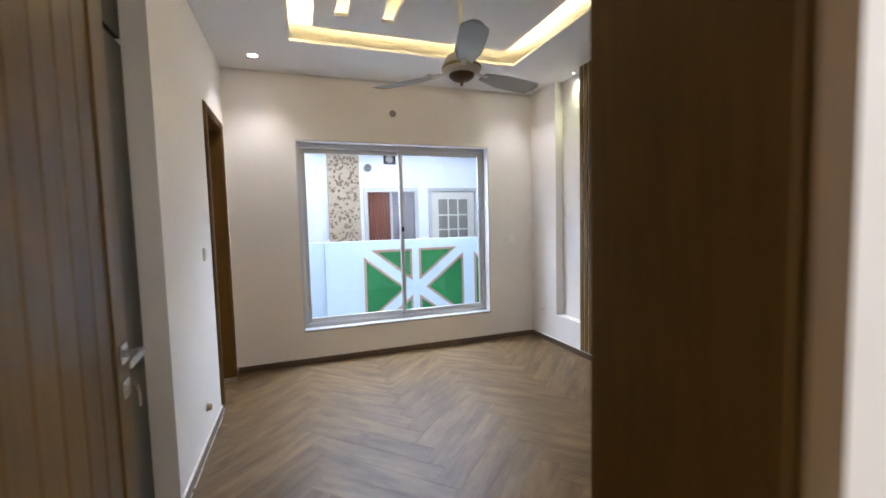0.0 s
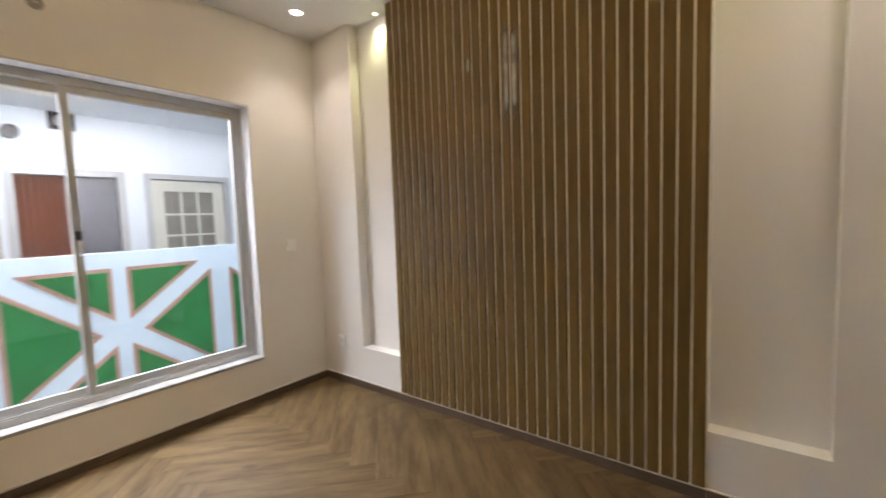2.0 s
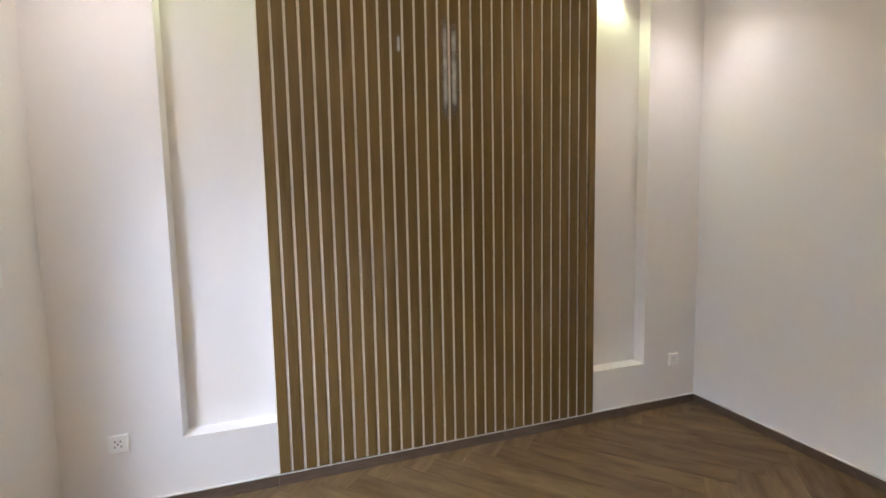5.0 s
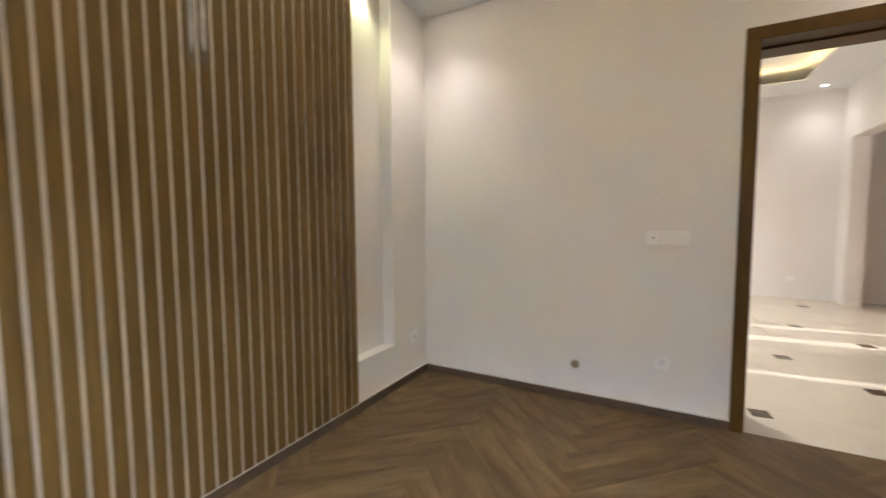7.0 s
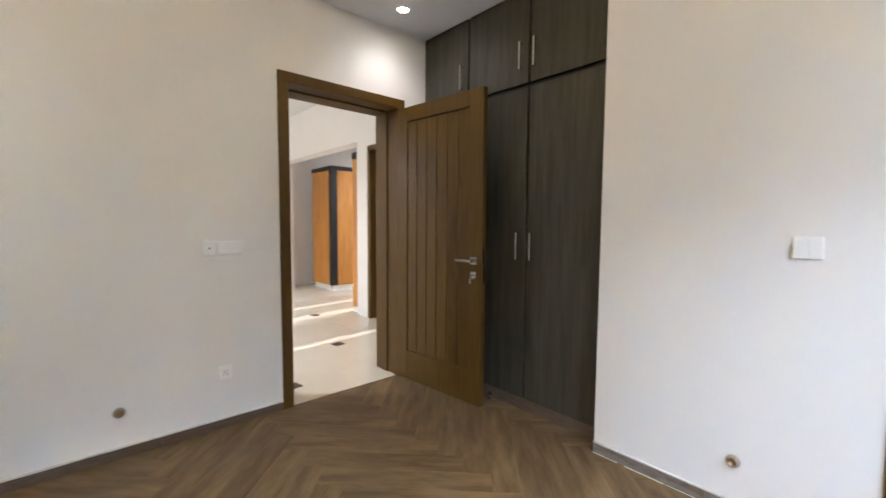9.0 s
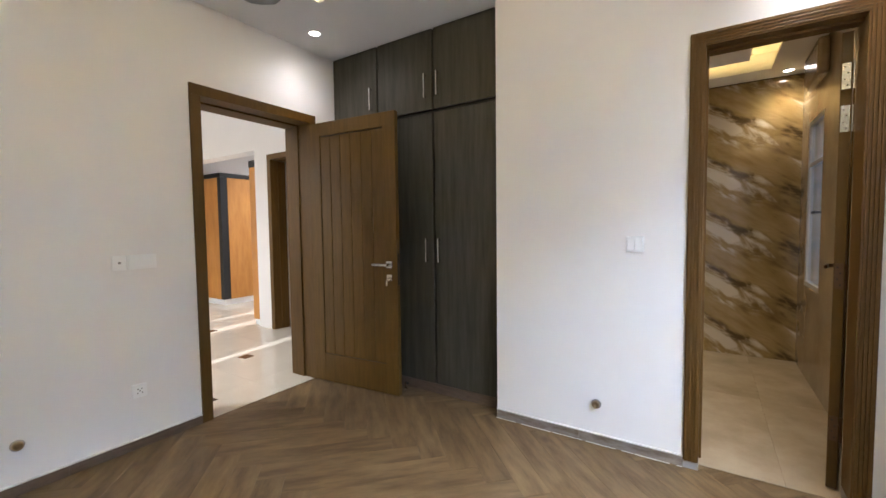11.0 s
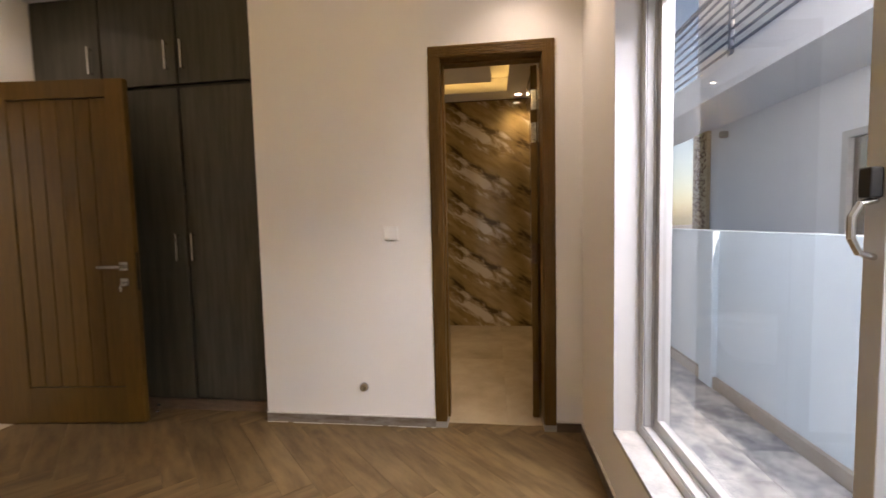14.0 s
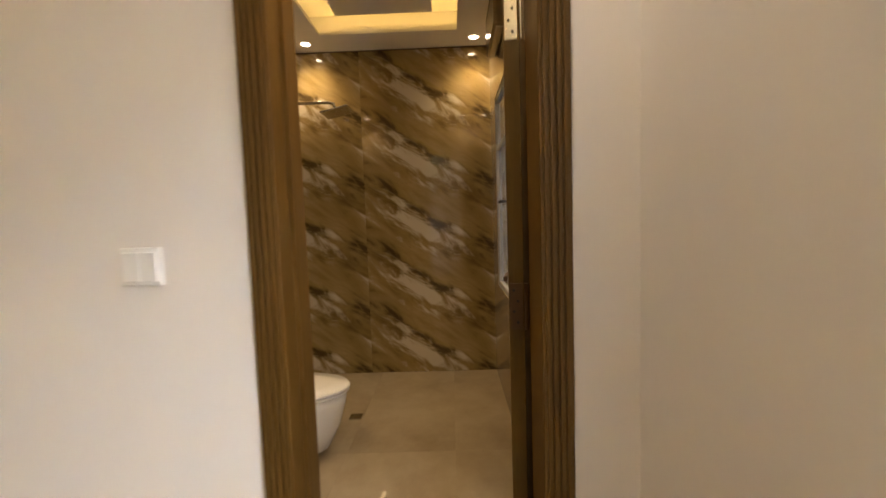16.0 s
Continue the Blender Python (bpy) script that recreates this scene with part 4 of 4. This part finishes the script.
toilet(pose(-1.92, BY0, -0.03))
sh = thing("overhead_shower", "chrome overhead shower with square head on a wall arm", "shower")
part("wall_flange", moved(lathe([(0, 0), (0.03, 0), (0.028, 0.006), (0, 0.006)], 18), pose(-2.78, BY0, 2.14, -90, 0, 0)), M_CHROME, sh, smooth=True)
part("shower_arm", tube([(-2.78, BY0, 2.14), (-2.78, BY0 + 0.36, 2.14), (-2.78, BY0 + 0.395, 2.13), (-2.78, BY0 + 0.405, 2.09)], 0.011, 12), M_CHROME, sh, smooth=True)
part("shower_head", moved(boxes((-0.10, -0.10, -0.006, 0.10, 0.10, 0.006), bevel=0.004), pose(-2.78, BY0 + 0.42, 2.07, 12, 0, 0)), M_CHROME, sh)
dr = thing("floor_drain", "small square steel drain in the bathroom floor", "drain", pose(-2.376, 3.12, 0))
part("grate", boxes((-0.04, -0.04, -0.002, 0.04, 0.04, 0.003), bevel=0.001), M_CHROME, dr)
unit = thing("wall_unit", "brown box unit high on the bathroom wall", "air unit")
part("casing", boxes((-2.68, BY1 - 0.07, 2.36, -2.18, BY1, 2.62), bevel=0.02), M_UNIT, unit)
part("air_slot", boxes((-2.65, BY1 - 0.071, 2.575, -2.21, BY1 - 0.06, 2.59)), M_BLACK, unit, "dark slot")
part("outlet_flap", boxes((-2.66, BY1 - 0.055, 2.353, -2.20, BY1 - 0.015, 2.36)), M_CHROME, unit, "shiny underside flap")

# ---- hall and kitchen ----
KX = -4.2
structure("wall_hall_west", wall_with_hole(bmesh.new(), "y", HY0, HY1, HX0 - 0.2, HX0, -0.1, T, [(-4.30, -1.60, -0.1, 2.34), (-1.32, -0.37, -0.1, 2.25)]), M_WALL,
          "white hall wall with a wide opening to the kitchen", "wall")
structure("wall_hall_south", boxes((KX - 0.2, HY0 - 0.2, -0.1, HX1 + 0.2, HY0, T)), M_WALL, "white end wall of the hall", "wall")
slits = [(-2.10, -1.97, 0.85, 2.3), (-1.55, -1.36, 0.85, 2.3), (-0.34, -0.22, 0.85, 2.3)]
structure("wall_hall_east", wall_with_hole(bmesh.new(), "y", HY0, HY1, HX1, HX1 + 0.2, -0.1, T, slits), M_WALL, "white hall wall with narrow window slits", "wall")
structure("wall_kitchen", boxes((KX - 0.2, HY0, -0.1, KX, HY1, T), (KX, -1.50, -0.1, HX0 - 0.2, -1.40, T)), M_WALL, "white kitchen walls", "wall")
structure("wall_side_room", boxes((-2.6, -1.40, -0.1, -2.5, HY1, T), (-2.5, HY1 - 0.1, -0.1, HX0 - 0.2, HY1, T)), M_WALL, "plain walls behind the side door", "wall")
hc = boxes((HX0 - 0.0, HY0, HH, -0.80, HY1, HH + 0.02), (2.2, HY0, HH, HX1, HY1, HH + 0.02), (-0.80, HY0, HH, 2.2, -3.90, HH + 0.02), (-0.80, -0.80, HH, 2.2, HY1, HH + 0.02),
           (HX0, HY0, HH + 0.18, HX1, HY1, HH + 0.2), (KX, HY0, 2.9, HX0 - 0.2, HY1, 2.92))
structure("hall_ceiling", hc, M_CEIL, "white hall ceiling with a warm lit tray", "ceiling")
# unseen fitting, added for the lamp that brightens the kitchen
downlight(-3.30, -2.40, 2.9, 0.05, "round lit downlight added to the kitchen ceiling")
# only the first fitting is known; the other two are added with their lamps
for x, y in ((-1.10, -4.30), (1.20, -0.50), (2.60, -3.20)):
    downlight(x, y, HH, 0.05, "round lit downlight in the hall ceiling, from a partly added set")
hf = structure("hall_floor", boxes((KX, HY0, -0.12, HX1, Y0 - 0.022, -0.006)), M_TILE_HALL, "polished cream marble floor with dark diamond insets", "floor")
ht = mesh_of("floor_tile", boxes((0.0006, 0.0006, -0.008, 0.7994, 0.7994, 0.0), bevel=0.0006), M_TILE_HALL)
ht_end = mesh_of("floor_tile", boxes((0.0006, 0.0006, -0.008, 0.7994, 0.39, 0.0), bevel=0.0006), M_TILE_HALL)
for i in range(9):
    for j in range(7):
        piece("floor_tile", ht_end if j == 0 else ht, hf, -4.2 + 0.8 * i, (0.188 if j == 0 else 0.188 - 0.8 * j), -0.001)
inset_mesh = mesh_of("inset", boxes((-0.055, -0.055, -0.004, 0.055, 0.055, 0.003), bevel=0.001), M_INSET)
for a in range(-3, 6):
    for b in range(-3, 6):
        ix, iy = -0.56 + 0.40 * a - 0.38 * b, -0.51 - 0.63 * a - 1.40 * b
        if HX0 + 0.1 < ix < 3.0 and HY0 + 0.1 < iy < 0.3:
            piece("inset", inset_mesh, hf, ix, iy, -0.001, 8)
f2 = door_frame("side_door_frame", "brown wooden frame of a door off the hall", 0.95, 2.25, 0.2)
f2.matrix_basis = pose(HX0, -1.32, 0, 0, 0, 90)
door_leaf("side_door", "brown wooden side door standing ajar", 0.80, 2.165, 6, pose(HX0 - 0.19, -0.45, 0, 0, 0, 190))


def tall_cabinet(label, x0, y0, x1, y1, top):
    """A tall orange cabinet with black top trim, corner posts and white plinth."""
    c = thing("tall_cabinet", label, "cabinet")
    part("plinth", boxes((x0 + 0.03, y0 + 0.03, 0, x1 - 0.03, y1 - 0.03, 0.10)), M_PLASTIC, c, "white plinth")
    part("body", boxes((x0 + 0.02, y0 + 0.02, 0.10, x1 - 0.02, y1 - 0.02, top - 0.07)), M_BLACK, c)
    part("side_panel", boxes((x1 - 0.02, y0 + 0.002, 0.10, x1, y1 - 0.10, top - 0.075), bevel=0.002), M_ORANGE, c)
    part("front_panel", boxes((x0 + 0.002, y1 - 0.02, 0.10, x1 - 0.12, y1, top - 0.075), bevel=0.002), M_ORANGE, c)
    part("corner_post", boxes((x1 - 0.115, y1 - 0.095, 0.10, x1 + 0.002, y1 + 0.002, top - 0.075)), M_BLACK, c, "black corner post")
    part("top_trim", boxes((x0, y0, top - 0.07, x1 + 0.012, y1 + 0.012, top), bevel=0.002), M_BLACK, c, "black top trim")


tall_cabinet("tall orange wood kitchen cabinet with black trim", -2.72, -4.32, -2.0, -3.52, 2.27)
end = thing("cabinet_end_panel", "orange wood end panel with dark top by the kitchen opening", "cabinet")
part("end_panel", boxes((-2.05, -1.78, 0.08, -1.63, -1.61, 2.13), (-1.63, -1.78, 0.08, -1.45, -1.605, 2.13), bevel=0.002), M_ORANGE, end)
part("end_trim", boxes((-2.05, -1.785, 2.13, -1.445, -1.605, 2.22), bevel=0.002), M_BLACK, end, "dark top trim")
part("end_plinth", boxes((-2.03, -1.77, 0.0, -1.47, -1.61, 0.08)), M_PLASTIC, end, "white plinth")
hs = switch_plate("wall_socket", "small outlet low on the end wall of the hall", "socket", 0.10, 0.06, (), pose(-0.90, HY0, 0.30, 0, 0, SOUTH))

# ---- outside ----
structure("ground", boxes((-80, -80, -0.40, 80, 90, -0.14)), M_EARTH, "plain grey ground round the houses", "ground")
# unseen wing, added to block low sun from the bedroom window
structure("house_wing", boxes((4.0, HY1, -0.2, 9.0, 4.95, T + 0.15), (3.4, HY1, -0.2, 4.0, 4.43, T + 0.15)), M_OUTBLUE, "unseen white block that keeps the sun off the window", "wall")
pv = structure("pavement", boxes((-9, 4.43, -0.30, 6, PY, -0.126)), M_GROUT, "grey veined stone paving of the side passage", "pavement")
pt = mesh_of("paving_slab", boxes((0.001, 0.001, -0.01, 0.599, 0.339, 0.0), bevel=0.001), M_PAVE)
for i in range(15):
    for j in range(3):
        piece("paving_slab", pt, pv, -6.2 + 0.6 * i + (0.3 if j % 2 else 0), 4.43 + 0.34 * j, -0.12)
# hidden behind the boundary wall; added as a reflector for facade and balcony
structure("neighbour_pavement", boxes((-14, PY + 0.15, -0.30, 12, NY, -0.125)), M_BOUNCE, "unseen pale slab that bounces light onto the next house", "pavement")
bwall = structure("boundary_wall", boxes((-14, PY, -0.3, 12, PY + 0.15, PZ)), M_OUTBLUE, "low white boundary wall with painted green panels", "wall")
part("kerb", boxes((-9, PY - 0.035, -0.12, 6, PY - 0.001, -0.03), bevel=0.004), M_KERB, bwall, "grey tile skirting along the foot")
for x in (-1.90, -5.3, 0.38 - 0.19):
    part("pilaster", boxes((x, PY - 0.05, -0.119, x + 0.19, PY - 0.001, PZ - 0.002), bevel=0.004), M_OUTBLUE, bwall)


def flat_prism(pts, y0, y1):
    """A flat piece with the outline pts (x, z), from y0 to y1."""
    bm = bmesh.new()
    a = [bm.verts.new((x, y0, z)) for x, z in pts]
    b = [bm.verts.new((x, y1, z)) for x, z in pts]
    bm.faces.new(a)
    bm.faces.new(b[::-1])
    for k in range(len(a)):
        bm.faces.new((a[k], b[k], b[(k + 1) % len(a)], a[(k + 1) % len(a)]))
    bmesh.ops.recalc_face_normals(bm, faces=bm.faces)
    return bm


def shrunk(pts, d):
    """The triangle pts with each side moved d inwards."""
    a, b, c = [Vector(p) for p in pts]
    la, lb, lc = (b - c).length, (c - a).length, (a - b).length
    centre = (a * la + b * lb + c * lc) / (la + lb + lc)
    area = abs((b - a).x * (c - a).y - (b - a).y * (c - a).x) / 2
    k = 1 - d / (2 * area / (la + lb + lc))
    return [centre + (p - centre) * k for p in (a, b, c)]


def green_field(x0):
    """One field of the wall: six green triangles with salmon edges between white bars that cross."""
    x1, z0, z1 = x0 + 1.416, -0.07, 1.005
    xm, zm = (x0 + x1) / 2, (z0 + z1) / 2
    dz = 0.085
    left = [(x0, z1 - dz), (x0, z0 + dz), (xm - 0.14, zm)]
    top = [(x0 + 0.10, z1), (xm - 0.05, z1), (xm - 0.05, zm + 0.10)]
    low = [(x0 + 0.10, z0), (xm - 0.05, z0), (xm - 0.05, zm - 0.10)]
    for tri in (left, top, low):
        for flip in (False, True):
            pts = [(2 * xm - x, z) if flip else (x, z) for x, z in tri]
            edge = part("panel_edge", flat_prism(pts, PY - 0.008, PY - 0.0005), M_PINK, bwall, "salmon painted edge")
            part("green_panel", flat_prism(shrunk(pts, 0.030), PY - 0.012, PY - 0.0085), M_GREEN, edge, "green painted field")


green_field(0.684)
green_field(2.27)

nb = thing("neighbour_house", "white two-storey house beyond the boundary wall", "house")
WN = (0.986, 1.861, 1.00, 1.922)
DN = (2.088, 3.055, -0.1, 1.963)
W2 = (-2.58, -1.10, 0.85, 1.97)
part("wall", wall_with_hole(bmesh.new(), "x", -5.45, 12, NY, NY + 0.25, -0.3, 6.4, [W2, WN, DN]), M_NEXT, nb)
part("dark_interior", boxes((-5.2, NY + 0.9, -0.2, 11.5, NY + 1.0, 6.2)), M_DARK, nb)
part("balcony_slab", boxes((-14, 6.1, 2.54, 12, NY - 0.001, 2.86)), M_NEXT, nb)
rail = part("balcony_rail", boxes((-14, 6.15, 3.66, -0.5, 6.20, 3.70), bevel=0.004), M_RAIL, nb, "blue grey metal railing")
for k in range(7):
    part("rail_bar", boxes((-14, 6.165, 2.96 + 0.1 * k, -0.5, 6.185, 2.98 + 0.1 * k)), M_RAIL, rail)
for k in range(9):
    part("rail_post", boxes((-13.5 + 1.5 * k, 6.155, 2.86, -13.46 + 1.5 * k, 6.195, 3.66)), M_RAIL, rail)
random.seed(4)
for x0, x1, z1 in ((0.372, 0.886, 2.54), (-5.42, -5.0, 2.54)):
    col = part("stone_column", boxes((x0, NY - 0.06, -0.3, x1, NY - 0.001, z1)), M_STONE, nb, "column faced in beige pebble stone")
    bm = bmesh.new()
    for k in range(260):
        cx, cz, r, a = random.uniform(x0 + 0.03, x1 - 0.03), random.uniform(0.9, z1 - 0.03), random.uniform(0.012, 0.027), random.uniform(0, 3.1)
        pts = [(cx + r * math.cos(a + t) * u, cz + r * math.sin(a + t) * u) for t, u in ((0, 1.2), (1.1, 0.8), (2.2, 1.1), (3.3, 0.9), (4.4, 0.7), (5.4, 1.0))]
        f = [bm.verts.new((x, NY - 0.064, z)) for x, z in pts]
        g = [bm.verts.new((x, NY - 0.06, z)) for x, z in pts]
        bm.faces.new(f)
        for q in range(6):
            bm.faces.new((f[q], g[q], g[(q + 1) % 6], f[(q + 1) % 6]))
    bmesh.ops.recalc_face_normals(bm, faces=bm.faces)
    tagged(part("stone_chips", bm, M_CHIP, col), kind="stuff")


M_TINT = material("brown tinted mirror glass", (0.13, 0.105, 0.09), 0.04, second=(0.10, 0.08, 0.07), scale=2, spec=1.0, coat=1.0)


def house_window(x0, x1, z0, z1, curtain):
    w = part("window", boxes((x0 - 0.04, NY - 0.03, z0 - 0.04, x0 + 0.03, NY + 0.06, z1 + 0.04), (x1 - 0.03, NY - 0.03, z0 - 0.04, x1 + 0.04, NY + 0.06, z1 + 0.04),
                             (x0 + 0.03, NY - 0.03, z0 - 0.04, x1 - 0.03, NY + 0.06, z0 + 0.03), (x0 + 0.03, NY - 0.03, z1 - 0.03, x1 - 0.03, NY + 0.06, z1 + 0.04),
                             ((x0 + x1) / 2 - 0.02, NY + 0.0, z0 + 0.03, (x0 + x1) / 2 + 0.02, NY + 0.05, z1 - 0.03), bevel=0.003), M_ALU, nb, "grey framed sliding window")
    g = part("pane", boxes((x0 + 0.03, NY + 0.022, z0 + 0.03, x1 - 0.03, NY + 0.026, z1 - 0.03)), M_GLASS if curtain else M_TINT, w)
    g.visible_shadow = False
    if curtain:
        bm = bmesh.new()
        n = 40
        rows = [[bm.verts.new((x0 + (x1 - x0) * 0.52 * k / n, NY + 0.10 + 0.007 * math.sin(k * 1.3), z)) for k in range(n + 1)] for z in (z0 - 0.05, z1)]
        for k in range(n):
            bm.faces.new((rows[0][k], rows[0][k + 1], rows[1][k + 1], rows[1][k]))
        c = part("curtain", bm, M_CURTAIN, w, "rust brown curtain")
        c.modifiers.new("thick", "SOLIDIFY").thickness = 0.004
        part("insect_screen", boxes(((x0 + x1) / 2 + 0.02, NY + 0.044, z0 + 0.03, x1 - 0.03, NY + 0.047, z1 - 0.03)), M_SCREEN, w, "grey insect screen")


house_window(*WN[:2], *WN[2:], True)
house_window(*W2[:2], *W2[2:], False)
nd = part("door", boxes((DN[0], NY - 0.02, -0.1, DN[0] + 0.06, NY + 0.1, DN[3]), (DN[1] - 0.06, NY - 0.02, -0.1, DN[1], NY + 0.1, DN[3]), (DN[0] + 0.06, NY - 0.02, DN[3] - 0.06, DN[1] - 0.06, NY + 0.1, DN[3])),
          M_ALU, nb, "cream door with small panes in a grey frame")
lx0, lx1, lz1 = DN[0] + 0.07, DN[1] - 0.07, DN[3] - 0.07
gx = [lx0 + 0.13, lx0 + 0.13 + (lx1 - lx0 - 0.26) / 3, lx0 + 0.13 + 2 * (lx1 - lx0 - 0.26) / 3, lx1 - 0.13]
rows = [(lx0, NY + 0.02, -0.1, gx[0], NY + 0.06, lz1), (gx[3], NY + 0.02, -0.1, lx1, NY + 0.06, lz1), (gx[0], NY + 0.02, lz1 - 0.13, gx[3], NY + 0.06, lz1), (gx[0], NY + 0.02, -0.1, gx[3], NY + 0.06, 0.75)]
for x in gx[1:3]:
    rows.append((x - 0.013, NY + 0.025, 0.75, x + 0.013, NY + 0.055, lz1 - 0.13))
for z in (1.05, 1.22, 1.48):
    rows.append((gx[0], NY + 0.027, z - 0.013, gx[3], NY + 0.053, z + 0.013))
nl = part("door_leaf", boxes(*rows), M_CREAM, nd)
M_PANE = material("curtained pane", (0.30, 0.28, 0.24), 0.3, second=(0.24, 0.22, 0.19), scale=5)
part("pane", boxes((gx[0], NY + 0.038, 0.75, gx[3], NY + 0.042, lz1 - 0.13)), M_PANE, nl, "pane with pale curtain behind")
part("vent_pipe", moved(lathe([(0.0, 0.02), (0.05, 0.02), (0.05, 0.06), (0.066, 0.06), (0.066, 0.0), (0, 0.0)], 20), pose(1.03, NY, 2.29, 90, 0, 0)), M_DARK, nb, "dark round vent")
ex = part("exhaust_fan", boxes((1.31, NY - 0.05, 2.36, 1.33, NY - 0.001, 2.53), (1.49, NY - 0.05, 2.36, 1.51, NY - 0.001, 2.53), (1.33, NY - 0.05, 2.36, 1.49, NY - 0.001, 2.38), (1.33, NY - 0.05, 2.51, 1.49, NY - 0.001, 2.53), (1.33, NY - 0.012, 2.38, 1.49, NY - 0.002, 2.51)), M_DARK, nb, "dark exhaust fan")
part("fan_rotor", moved(lathe([(0, 0), (0.06, 0), (0.062, 0.02), (0.02, 0.028), (0, 0.028)], 16), pose(1.41, NY - 0.012, 2.445, 90, 0, 0)), M_KERB, ex)
wl_lamp = part("wall_lamp", boxes((-4.62, NY - 0.09, 2.35, -4.54, NY - 0.001, 2.44), bevel=0.01), M_KERB, nb, "small wall lamp")

# ---- plank floor, laid last ----
PL, PW = 0.86, 0.86 / 6
plank_mesh = mesh_of("plank", boxes((0.0006, 0.0006, -0.006, PL - 0.0006, PW - 0.0006, 0.0), bevel=0.0004), M_PLANK)


def plank(u, v, turn):
    """A plank of the herringbone at (u, v) in the pattern's own axes, cut to the room where it meets a wall."""
    rot = Matrix.Rotation(radians(HB_TURN), 4, "Z")
    m = rot @ Matrix.Translation((u, v, 0)) @ Matrix.Rotation(radians(90 if turn else 0), 4, "Z")
    m = Matrix.Translation((0.598, 1.9 - (PL + 2 * PW) / math.sqrt(2), 0)) @ m
    cs = [m @ Vector(c) for c in ((0, 0, 0), (PL, 0, 0), (PL, PW, 0), (0, PW, 0))]
    x_lo, x_hi, y_lo, y_hi = (-0.84 if min(c.y for c in cs) < 2.4 else X0 - 0.05), X1, Y0 - 0.012, Y1
    if max(c.x for c in cs) < x_lo + 0.01 or min(c.x for c in cs) > x_hi - 0.01 or max(c.y for c in cs) < y_lo + 0.01 or min(c.y for c in cs) > y_hi - 0.01:
        return
    if min(c.x for c in cs) > x_lo and max(c.x for c in cs) < x_hi and min(c.y for c in cs) > y_lo and max(c.y for c in cs) < y_hi:
        ob = new("plank", plank_mesh)
    else:
        bm = bmesh.new()
        bm.from_mesh(plank_mesh)
        inv = m.inverted()
        for co, no in (((x_lo, 0, 0), (-1, 0, 0)), ((x_hi, 0, 0), (1, 0, 0)), ((0, y_lo, 0), (0, -1, 0)), ((0, y_hi, 0), (0, 1, 0))):
            bmesh.ops.bisect_plane(bm, geom=bm.verts[:] + bm.edges[:] + bm.faces[:], plane_co=inv @ Vector(co), plane_no=(inv.to_3x3() @ Vector(no)).normalized(), clear_outer=True)
        if not bm.faces:
            bm.free()
            return
        ob = new("plank", mesh_of("plank", bm, M_PLANK))
    ob.parent = floor
    ob.matrix_basis = m


HB_TURN = 45
for j in range(-5, 6):
    for k in range(-40, 41):
        plank(k * PW - j * PL, k * PW + j * PL, False)
        plank(k * PW - j * PL + PL + PW, k * PW + j * PL + PW - PL, True)
